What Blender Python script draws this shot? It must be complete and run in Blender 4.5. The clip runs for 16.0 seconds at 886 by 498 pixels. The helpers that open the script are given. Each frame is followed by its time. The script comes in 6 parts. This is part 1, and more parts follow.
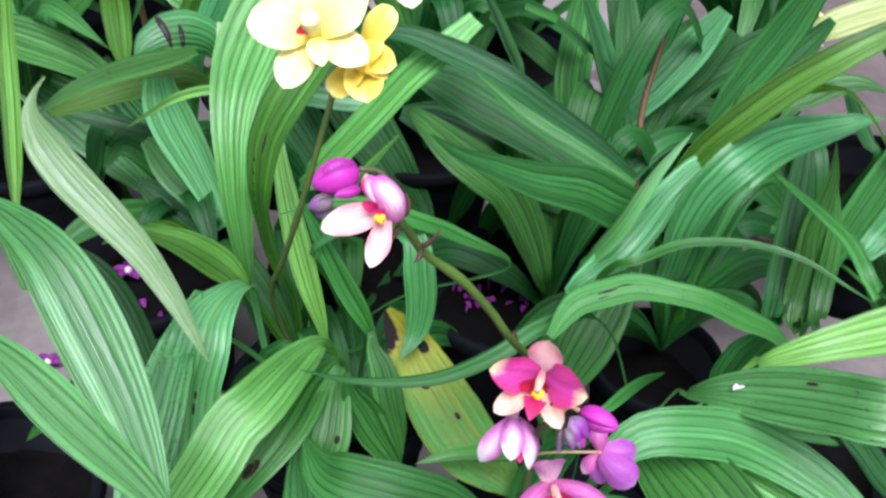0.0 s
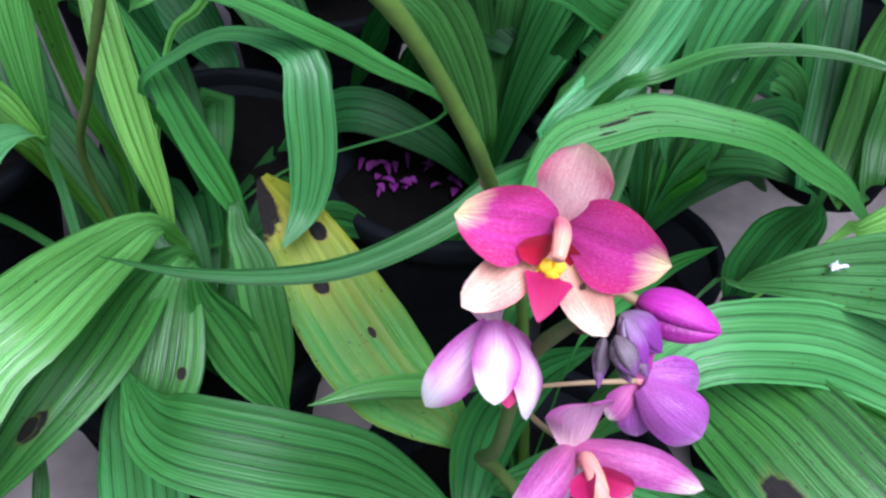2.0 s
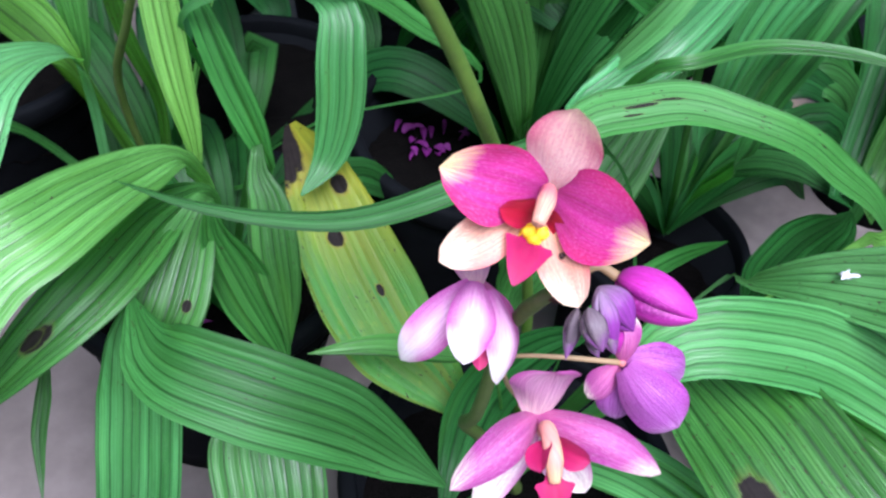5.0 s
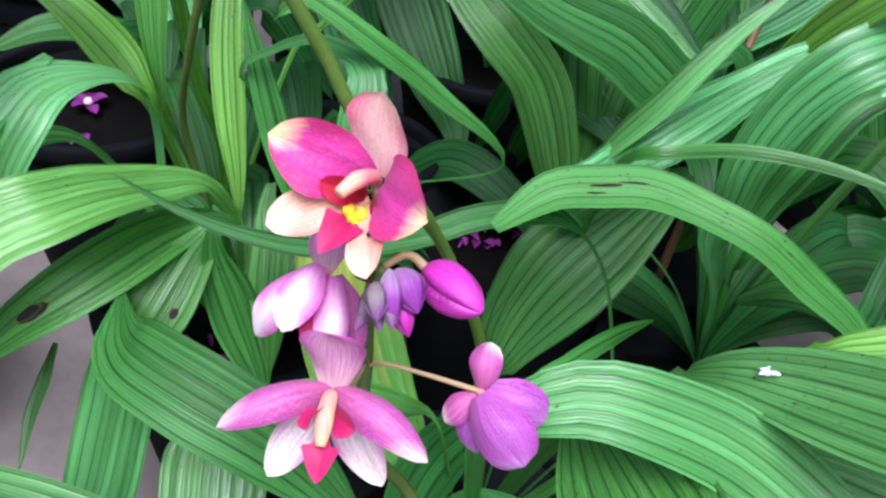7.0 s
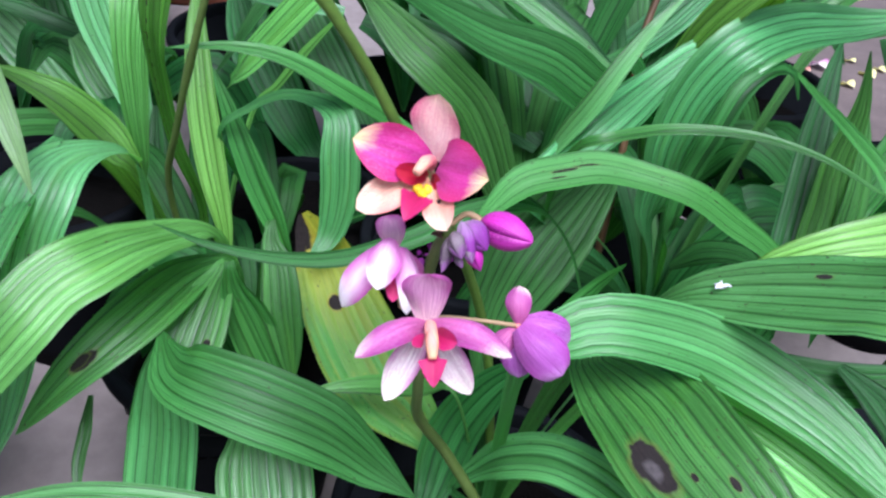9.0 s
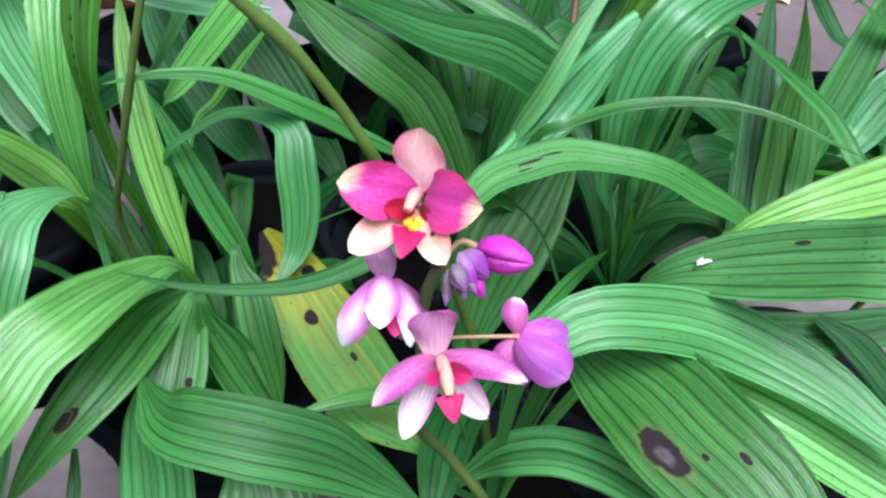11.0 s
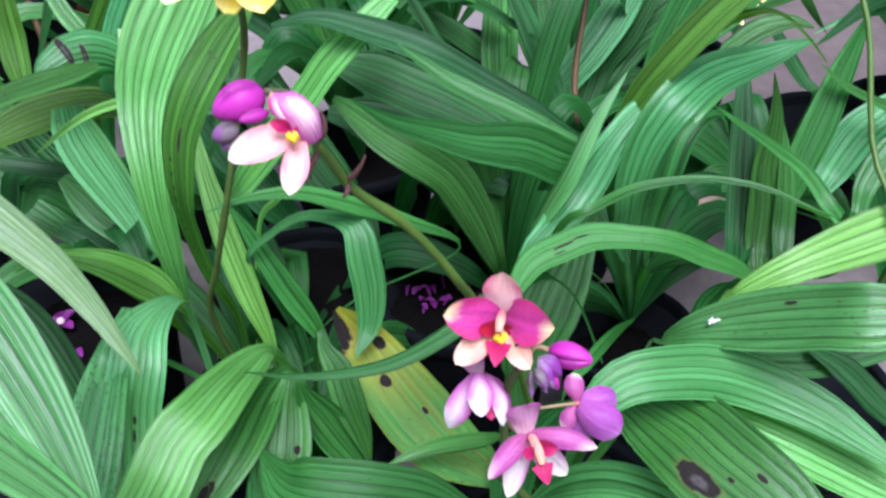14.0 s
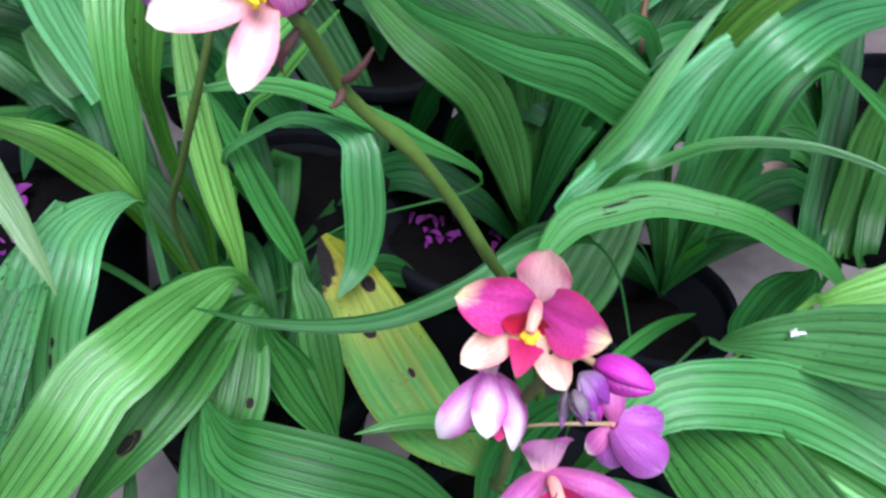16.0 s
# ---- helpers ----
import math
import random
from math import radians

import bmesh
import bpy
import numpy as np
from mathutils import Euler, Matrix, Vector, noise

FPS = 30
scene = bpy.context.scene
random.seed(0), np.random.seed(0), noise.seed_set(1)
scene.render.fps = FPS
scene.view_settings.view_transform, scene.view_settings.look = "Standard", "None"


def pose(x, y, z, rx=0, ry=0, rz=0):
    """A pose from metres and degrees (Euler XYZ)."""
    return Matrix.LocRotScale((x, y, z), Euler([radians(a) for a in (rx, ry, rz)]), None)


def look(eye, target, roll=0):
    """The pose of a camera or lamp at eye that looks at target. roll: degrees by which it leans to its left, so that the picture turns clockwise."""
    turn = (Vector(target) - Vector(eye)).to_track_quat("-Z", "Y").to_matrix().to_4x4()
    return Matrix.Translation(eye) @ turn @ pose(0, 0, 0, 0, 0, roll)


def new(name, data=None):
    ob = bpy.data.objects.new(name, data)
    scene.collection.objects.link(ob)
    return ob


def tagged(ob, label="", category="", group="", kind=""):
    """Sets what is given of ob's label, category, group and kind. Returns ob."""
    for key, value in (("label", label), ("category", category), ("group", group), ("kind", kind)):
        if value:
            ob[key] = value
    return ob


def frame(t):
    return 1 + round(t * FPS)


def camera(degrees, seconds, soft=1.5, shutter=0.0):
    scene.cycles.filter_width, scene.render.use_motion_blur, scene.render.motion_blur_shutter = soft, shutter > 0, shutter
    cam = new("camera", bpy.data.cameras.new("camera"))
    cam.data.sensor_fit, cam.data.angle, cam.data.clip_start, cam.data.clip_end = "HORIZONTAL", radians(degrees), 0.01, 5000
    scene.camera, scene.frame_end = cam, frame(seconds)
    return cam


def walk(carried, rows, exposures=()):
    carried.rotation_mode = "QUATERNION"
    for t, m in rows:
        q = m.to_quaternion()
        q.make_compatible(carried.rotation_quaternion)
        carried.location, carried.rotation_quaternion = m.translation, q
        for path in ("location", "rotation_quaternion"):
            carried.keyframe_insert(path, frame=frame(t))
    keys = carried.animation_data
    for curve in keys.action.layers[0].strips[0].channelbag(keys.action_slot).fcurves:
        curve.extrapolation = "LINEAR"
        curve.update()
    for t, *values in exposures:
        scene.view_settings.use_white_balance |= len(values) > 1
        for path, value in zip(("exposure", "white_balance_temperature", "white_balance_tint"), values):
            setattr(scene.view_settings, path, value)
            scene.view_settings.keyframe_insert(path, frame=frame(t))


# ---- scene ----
# camera and its way
cam = camera(54.2, 16.0, soft=2.5, shutter=0.4)
METRES, EYE, TILT, LEAN, TURN = 0.87, 0.75, -42.0, 0.0, 0.0
ROWS = [
    (0.0, -0.0110, -0.0126, -0.0019, -0.60, 0.22, -0.18),
    (0.5, -0.0380, 0.0459, 0.0034, -3.57, -3.64, 1.13),
    (1.0, -0.0006, 0.1667, -0.0361, -4.45, -2.86, 1.04),
    (1.5, -0.0060, 0.2208, -0.0535, -6.02, -3.38, 0.73),
    (2.0, -0.0101, 0.2390, -0.0563, -7.10, -4.48, 0.32),
    (2.5, -0.0033, 0.2345, -0.0532, -7.66, -4.81, 0.53),
    (3.0, 0.0026, 0.2343, -0.0578, -7.57, -5.51, 0.30),
    (3.5, 0.0036, 0.2375, -0.0605, -7.32, -5.90, 0.12),
    (4.0, 0.0015, 0.2290, -0.0596, -7.14, -5.97, 0.26),
    (6.5, 0.0669, 0.2535, -0.0638, 3.51, -7.63, -17.39),
    (7.0, 0.0998, 0.2216, -0.0859, 6.39, 1.02, -15.64),
    (7.5, 0.1019, 0.2110, -0.0782, 6.86, 1.23, -16.22),
    (8.0, 0.0611, 0.2294, -0.1010, 2.31, 3.27, -10.12),
    (8.5, 0.0598, 0.1860, -0.1289, -0.07, 4.66, -6.09),
    (9.0, 0.0602, 0.1385, -0.1335, 0.18, 5.99, -6.11),
    (11.5, 0.0189, 0.1364, -0.0983, -4.44, 3.07, 4.45),
    (12.0, -0.0030, 0.0996, -0.0899, -5.26, 3.69, 6.49),
    (12.5, -0.0113, 0.0978, -0.0914, -5.04, 3.77, 8.07),
    (13.0, -0.0094, 0.0497, -0.0564, -3.54, 3.33, 9.10),
    (13.5, -0.0058, 0.0275, -0.0364, -2.77, 3.59, 8.78),
    (14.0, -0.0039, 0.0317, -0.0567, -3.22, 3.35, 7.46),
    (14.5, -0.0075, 0.0957, -0.0856, -4.30, 3.71, 6.17),
    (15.0, -0.0041, 0.1408, -0.0785, -5.61, 2.34, 5.73),
    (15.5, 0.0027, 0.1565, -0.0617, -5.22, -0.49, 4.10),
    (16.0, -0.0009, 0.1596, -0.0364, -3.00, -2.35, -0.87),
]
EXPOSURES = [(t, 1.26 + stops, kelvin, 10) for t, stops, kelvin in (
    (0.0, 0.0, 5900), (0.5, -0.06, 5900), (1.0, -0.12, 5850), (1.5, 0.0, 5750), (2.0, -0.08, 5500), (3.5, 0.10, 5500), (4.2, 0.10, 5600), (6.5, 0.16, 5800), (7.2, 0.08, 5950),
    (8.0, -0.05, 5800), (9.0, 0.06, 5700), (11.5, 0.16, 5800), (12.2, 0.16, 5850), (13.5, 0.06, 5550), (14.5, -0.10, 5750), (15.5, -0.15, 5650), (16.0, 0.00, 5600))]
walk(cam, [(t, pose(0, 0, EYE, TILT, LEAN, TURN) @ pose(METRES * x, METRES * y, METRES * z, 90 + pitch, roll, yaw)) for t, x, y, z, yaw, pitch, roll in ROWS],
     exposures=EXPOSURES)

# light: open shade under a bright hazy sky
world = bpy.data.worlds.new("sky")
scene.world = world
world.use_nodes = True
wn = world.node_tree.nodes
sky = wn.new("ShaderNodeTexSky")
sky.sky_type = "NISHITA"
sky.sun_disc = False
sky.sun_elevation = radians(66)
sky.sun_rotation = radians(169)
sky.air_density, sky.dust_density, sky.ozone_density = 1.0, 4.0, 1.0
wn["Background"].inputs["Strength"].default_value = 0.065
world.node_tree.links.new(sky.outputs[0], wn["Background"].inputs["Color"])
sun_data = bpy.data.lights.new("sun", "SUN")
sun_data.energy = 3.4
sun_data.angle = radians(36)
sun_data.color = (0.97, 0.945, 1.0)
sun = new("sun", sun_data)
sun.matrix_world = look((0.3, -0.65, 2.6), (0.1, 0.4, 0.2))


# ---- materials ----
def material(name):
    m = bpy.data.materials.new(name)
    m.use_nodes = True
    return m, m.node_tree.nodes, m.node_tree.links, m.node_tree.nodes["Principled BSDF"]


def ramp(nodes, stops):
    r = nodes.new("ShaderNodeValToRGB")
    while len(r.color_ramp.elements) < len(stops):
        r.color_ramp.elements.new(0.5)
    for e, (p, c) in zip(r.color_ramp.elements, stops):
        e.position, e.color = p, (*c, 1)
    return r


def mixer(nodes, links, fac, a, b, blend="MIX"):
    m = nodes.new("ShaderNodeMix")
    m.data_type, m.blend_type = "RGBA", blend
    for socket, value in ((m.inputs[0], fac), (m.inputs[6], a), (m.inputs[7], b)):
        if isinstance(value, (int, float)):
            socket.default_value = value
        elif isinstance(value, tuple):
            socket.default_value = (*value, 1)
        else:
            links.new(value, socket)
    return m.outputs[2]


def mapped(nodes, links, layer, scale):
    uv = nodes.new("ShaderNodeUVMap")
    uv.uv_map = layer
    mp = nodes.new("ShaderNodeMapping")
    mp.inputs["Scale"].default_value = scale
    links.new(uv.outputs[0], mp.inputs[0])
    return mp.outputs[0]


def noise_tex(nodes, links, vector, scale, detail=3.0, rough=0.55):
    n = nodes.new("ShaderNodeTexNoise")
    n.noise_dimensions = "4D"
    n.inputs["Scale"].default_value, n.inputs["Detail"].default_value, n.inputs["Roughness"].default_value = scale, detail, rough
    if vector is not None:
        links.new(vector, n.inputs["Vector"])
    info = nodes.new("ShaderNodeObjectInfo")
    mul = nodes.new("ShaderNodeMath")
    mul.operation, mul.inputs[1].default_value = "MULTIPLY", 37.0
    links.new(info.outputs["Random"], mul.inputs[0])
    links.new(mul.outputs[0], n.inputs["W"])
    return n.outputs["Fac"]


def math_node(nodes, links, op, a, b=0.0, c=None):
    m = nodes.new("ShaderNodeMath")
    m.operation = op
    for i, v in enumerate((a, b) if c is None else (a, b, c)):
        if isinstance(v, (int, float)):
            m.inputs[i].default_value = v
        else:
            links.new(v, m.inputs[i])
    return m.outputs[0]


def translucent_out(nodes, links, bsdf, colour, amount):
    tr = nodes.new("ShaderNodeBsdfTranslucent")
    if isinstance(colour, tuple):
        tr.inputs[0].default_value = (*colour, 1)
    else:
        links.new(colour, tr.inputs[0])
    mix = nodes.new("ShaderNodeMixShader")
    mix.inputs[0].default_value = amount
    links.new(bsdf.outputs[0], mix.inputs[1])
    links.new(tr.outputs[0], mix.inputs[2])
    links.new(mix.outputs[0], nodes["Material Output"].inputs["Surface"])


def blotch(nodes, links, u0, v0, ru, rv, soft=0.35):
    """1 inside an irregular dead patch at (u0, v0) of the blade, in units of the half width and the length."""
    uv = nodes.new("ShaderNodeUVMap")
    uv.uv_map = "unit"
    sep = nodes.new("ShaderNodeSeparateXYZ")
    links.new(uv.outputs[0], sep.inputs[0])
    du = math_node(nodes, links, "DIVIDE", math_node(nodes, links, "SUBTRACT", sep.outputs[0], u0), ru)
    dv = math_node(nodes, links, "DIVIDE", math_node(nodes, links, "SUBTRACT", sep.outputs[1], v0), rv)
    r2 = math_node(nodes, links, "ADD", math_node(nodes, links, "MULTIPLY", du, du), math_node(nodes, links, "MULTIPLY", dv, dv))
    wob = math_node(nodes, links, "MULTIPLY", noise_tex(nodes, links, mapped(nodes, links, "metric", (1, 1, 1)), 180.0), 1.3)
    r = math_node(nodes, links, "ADD", r2, math_node(nodes, links, "SUBTRACT", wob, 0.65))
    mr = nodes.new("ShaderNodeMapRange")
    mr.inputs["From Min"].default_value, mr.inputs["From Max"].default_value = 1.0, 1.0 - soft
    links.new(r, mr.inputs["Value"])
    return mr.outputs[0]


# the second colour of each pair is raised to carry some highlights
GREENS = {
    "mid": ((0.012, 0.082, 0.006), (0.088, 0.315, 0.065)),
    "light": ((0.075, 0.268, 0.018), (0.260, 0.629, 0.141)),
    # dark, and deep below, also carry the shade among crowded leaves
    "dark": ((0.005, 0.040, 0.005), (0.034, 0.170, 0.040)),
    "olive": ((0.012, 0.059, 0.002), (0.073, 0.210, 0.011)),
    "lime": ((0.034, 0.110, 0.005), (0.144, 0.394, 0.052)),
    "pale": ((0.150, 0.290, 0.090), (0.290, 0.470, 0.185)),
    "stripe": ((0.017, 0.104, 0.013), (0.128, 0.455, 0.173)),
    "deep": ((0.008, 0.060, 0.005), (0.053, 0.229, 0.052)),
    # gloss and sheen: paler, bluish, with reflected sky painted into the green
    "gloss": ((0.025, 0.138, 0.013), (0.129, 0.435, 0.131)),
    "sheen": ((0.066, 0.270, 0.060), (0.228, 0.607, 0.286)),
    "yellow": ((0.230, 0.250, 0.012), (0.420, 0.400, 0.028)),
    "fresh": ((0.050, 0.235, 0.019), (0.226, 0.659, 0.173)),
    "emerald": ((0.012, 0.076, 0.008), (0.058, 0.240, 0.058)),
    "arch": ((0.045, 0.190, 0.024), (0.125, 0.430, 0.105)),
    # sunlight on one leaf end, put into its base colour
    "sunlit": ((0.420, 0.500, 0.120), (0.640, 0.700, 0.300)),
}


def leaf_material(kind, patches=(), freckles=0.0, turning=None):
    """Pleated orchid blade: veins run lengthwise; patches are dead brown spots (u, v, ru, rv); turning is the colour of a still green foot."""
    m, nodes, links, bsdf = material("leaf_" + kind)
    lo, hi = GREENS[kind]
    body = tuple(0.85 * a + 0.08 * b for a, b in zip(lo, hi))
    vein = noise_tex(nodes, links, mapped(nodes, links, "metric", (1, 0.03, 1)), 800.0, 2.0)
    broad = noise_tex(nodes, links, mapped(nodes, links, "metric", (1, 0.25, 1)), 38.0, 3.0)
    fine = noise_tex(nodes, links, mapped(nodes, links, "metric", (1, 0.012, 1)), 2100.0, 1.0)
    spots = noise_tex(nodes, links, mapped(nodes, links, "metric", (1, 0.7, 1)), 420.0, 3.0)
    lines_ = math_node(nodes, links, "ADD", math_node(nodes, links, "MULTIPLY", vein, 1.0), math_node(nodes, links, "MULTIPLY", fine, 0.8))
    fac = math_node(nodes, links, "ADD", lines_, math_node(nodes, links, "MULTIPLY_ADD", broad, 1.2, -0.8))
    fac = math_node(nodes, links, "MULTIPLY_ADD", fac, 1.25, -0.12)
    col = mixer(nodes, links, fac, body, hi)
    if turning:
        uv = nodes.new("ShaderNodeUVMap")
        uv.uv_map = "unit"
        sep = nodes.new("ShaderNodeSeparateXYZ")
        links.new(uv.outputs[0], sep.inputs[0])
        along = math_node(nodes, links, "MULTIPLY_ADD", sep.outputs[0], 0.10, math_node(nodes, links, "MULTIPLY_ADD", broad, 0.35, sep.outputs[1]))
        tr_ = ramp(nodes, [(0.62, (0, 0, 0)), (1.0, (1, 1, 1))])
        links.new(along, tr_.inputs[0])
        col = mixer(nodes, links, tr_.outputs[0], mixer(nodes, links, fac, tuple(0.6 * c for c in turning), turning), col)
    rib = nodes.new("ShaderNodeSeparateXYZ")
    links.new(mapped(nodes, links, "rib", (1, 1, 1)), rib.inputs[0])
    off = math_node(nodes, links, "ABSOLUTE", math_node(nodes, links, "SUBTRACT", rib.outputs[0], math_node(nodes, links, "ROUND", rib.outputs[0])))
    tone = nodes.new("ShaderNodeTexWhiteNoise")
    tone.noise_dimensions = "2D"
    pair = nodes.new("ShaderNodeCombineXYZ")
    own = nodes.new("ShaderNodeObjectInfo")
    links.new(math_node(nodes, links, "FLOOR", rib.outputs[0]), pair.inputs[0])
    links.new(own.outputs["Random"], pair.inputs[1])
    links.new(pair.outputs[0], tone.inputs["Vector"])
    col = mixer(nodes, links, math_node(nodes, links, "MULTIPLY", tone.outputs["Value"], 0.60), col, tuple(c * 0.8 for c in lo))
    # patchy waxy bloom whose pale tint also paints in highlights
    waxy_sheen = {"gloss": 0.26, "light": 0.2, "sheen": 0.3, "yellow": 0.0}.get(kind, 0.08)
    bloom = ramp(nodes, [(0.42, (0, 0, 0)), (0.72, (waxy_sheen, waxy_sheen, waxy_sheen))])
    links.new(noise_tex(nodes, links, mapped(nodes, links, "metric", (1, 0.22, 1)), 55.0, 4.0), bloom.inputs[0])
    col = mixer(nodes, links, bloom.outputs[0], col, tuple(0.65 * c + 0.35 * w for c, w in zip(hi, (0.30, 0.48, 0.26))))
    dull = kind in ("dark", "deep", "olive", "emerald", "yellow", "arch")
    # groove lines: darker vein colour, with the pleats' own shade painted in
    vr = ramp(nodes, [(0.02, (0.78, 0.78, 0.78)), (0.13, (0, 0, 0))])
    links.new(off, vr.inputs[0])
    # finer veins between the pleats, some of them faint
    third = math_node(nodes, links, "MULTIPLY_ADD", vein, 0.5, math_node(nodes, links, "MULTIPLY", rib.outputs[0], 4.0))
    thin = math_node(nodes, links, "ABSOLUTE", math_node(nodes, links, "SUBTRACT", third, math_node(nodes, links, "ROUND", third)))
    tv = ramp(nodes, [(0.04, (1, 1, 1)), (0.26, (0, 0, 0))])
    links.new(thin, tv.inputs[0])
    faint = math_node(nodes, links, "MULTIPLY", tv.outputs[0], math_node(nodes, links, "MULTIPLY_ADD", fine, 1.1, -0.05))
    col = mixer(nodes, links, math_node(nodes, links, "MULTIPLY", faint, 0.35 if turning else 0.68), col, tuple(c * (1.6 if turning else 0.55) for c in (turning or lo)))
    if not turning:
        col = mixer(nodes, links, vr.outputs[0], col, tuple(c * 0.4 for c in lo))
    info = nodes.new("ShaderNodeObjectInfo")
    hsv = nodes.new("ShaderNodeHueSaturation")
    links.new(col, hsv.inputs["Color"])
    hsv.inputs["Saturation"].default_value = 1.0
    links.new(math_node(nodes, links, "MULTIPLY_ADD", info.outputs["Random"], 0.020, 0.485), hsv.inputs["Hue"])
    links.new(math_node(nodes, links, "MULTIPLY_ADD", math_node(nodes, links, "FRACT", math_node(nodes, links, "MULTIPLY", info.outputs["Random"], 7.3)), 0.34, 0.83), hsv.inputs["Value"])
    col = hsv.outputs[0]
    # paler worn patches and faint yellowing streaks
    wear = ramp(nodes, [(0.58, (0, 0, 0)), (0.80, (0.16, 0.16, 0.16))])
    links.new(spots, wear.inputs[0])
    col = mixer(nodes, links, wear.outputs[0], col, tuple(min(1.0, c * k + 0.01) for c, k in zip(hi, (1.3, 1.15, 1.2))))
    streak = noise_tex(nodes, links, mapped(nodes, links, "metric", (1, 0.05, 1)), 150.0, 2.0)
    sr = ramp(nodes, [(0.58, (0, 0, 0)), (0.78, (0.3, 0.3, 0.3))])
    links.new(streak, sr.inputs[0])
    col = mixer(nodes, links, sr.outputs[0], col, tuple(min(1.0, c * k) for c, k in zip(hi, (1.35, 1.1, 0.6))))
    if freckles:
        fr = noise_tex(nodes, links, mapped(nodes, links, "metric", (1, 0.4, 1)), 1000.0, 1.0)
        fr2 = noise_tex(nodes, links, mapped(nodes, links, "metric", (1, 0.5, 1)), 60.0, 2.0)
        f = math_node(nodes, links, "MULTIPLY", math_node(nodes, links, "GREATER_THAN", fr, 0.72 - freckles * 0.05), math_node(nodes, links, "GREATER_THAN", fr2, 0.58 - freckles * 0.12))
        col = mixer(nodes, links, f, col, (0.035, 0.022, 0.012))
    dead = None
    for u0, v0, ru, rv in patches:
        halo = blotch(nodes, links, u0, v0, ru * 1.25, rv * 1.25, 0.6)
        col = mixer(nodes, links, math_node(nodes, links, "MULTIPLY", halo, 0.7), col, (0.30, 0.20, 0.02) if turning else (0.13, 0.16, 0.03))
        core = blotch(nodes, links, u0, v0, ru, rv, 0.25)
        inner = noise_tex(nodes, links, mapped(nodes, links, "metric", (1, 1, 1)), 300.0)
        col = mixer(nodes, links, core, col, mixer(nodes, links, inner, (0.006, 0.004, 0.004), (0.026, 0.018, 0.017)))
        if ru * rv > 0.006 and not turning:
            ash = blotch(nodes, links, u0 + 0.1 * ru, v0 + 0.1 * rv, ru * 0.5, rv * 0.45, 0.8)
            col = mixer(nodes, links, math_node(nodes, links, "MULTIPLY", ash, inner), col, (0.14, 0.12, 0.13))
        dead = core if dead is None else math_node(nodes, links, "MAXIMUM", dead, core)
    links.new(col, bsdf.inputs["Base Color"])
    rr = math_node(nodes, links, "MULTIPLY_ADD", broad, 0.3, math_node(nodes, links, "MULTIPLY_ADD", spots, 0.2, 0.20 if dull else 0.12))
    if dead is not None:
        rr = math_node(nodes, links, "MAXIMUM", rr, math_node(nodes, links, "MULTIPLY", dead, 0.92))
    links.new(rr, bsdf.inputs["Roughness"])
    bsdf.inputs["Specular IOR Level"].default_value = 0.24 if dull else 0.45 if kind == "mid" else 0.66
    bsdf.inputs["Coat Weight"].default_value, bsdf.inputs["Coat Roughness"].default_value = 0.05, 0.40
    bump = nodes.new("ShaderNodeBump")
    bump.inputs["Strength"].default_value, bump.inputs["Distance"].default_value = 0.6, 0.0005
    links.new(math_node(nodes, links, "MULTIPLY_ADD", faint, -0.9, math_node(nodes, links, "MULTIPLY_ADD", spots, 0.4, vein)), bump.inputs["Height"])
    links.new(bump.outputs[0], bsdf.inputs["Normal"])
    tcol = mixer(nodes, links, 1.0, col, (1.25, 1.38, 0.45), "MULTIPLY")
    translucent_out(nodes, links, bsdf, tcol, 0.42)
    return m


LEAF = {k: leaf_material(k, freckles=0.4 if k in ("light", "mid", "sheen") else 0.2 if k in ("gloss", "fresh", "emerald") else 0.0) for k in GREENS}


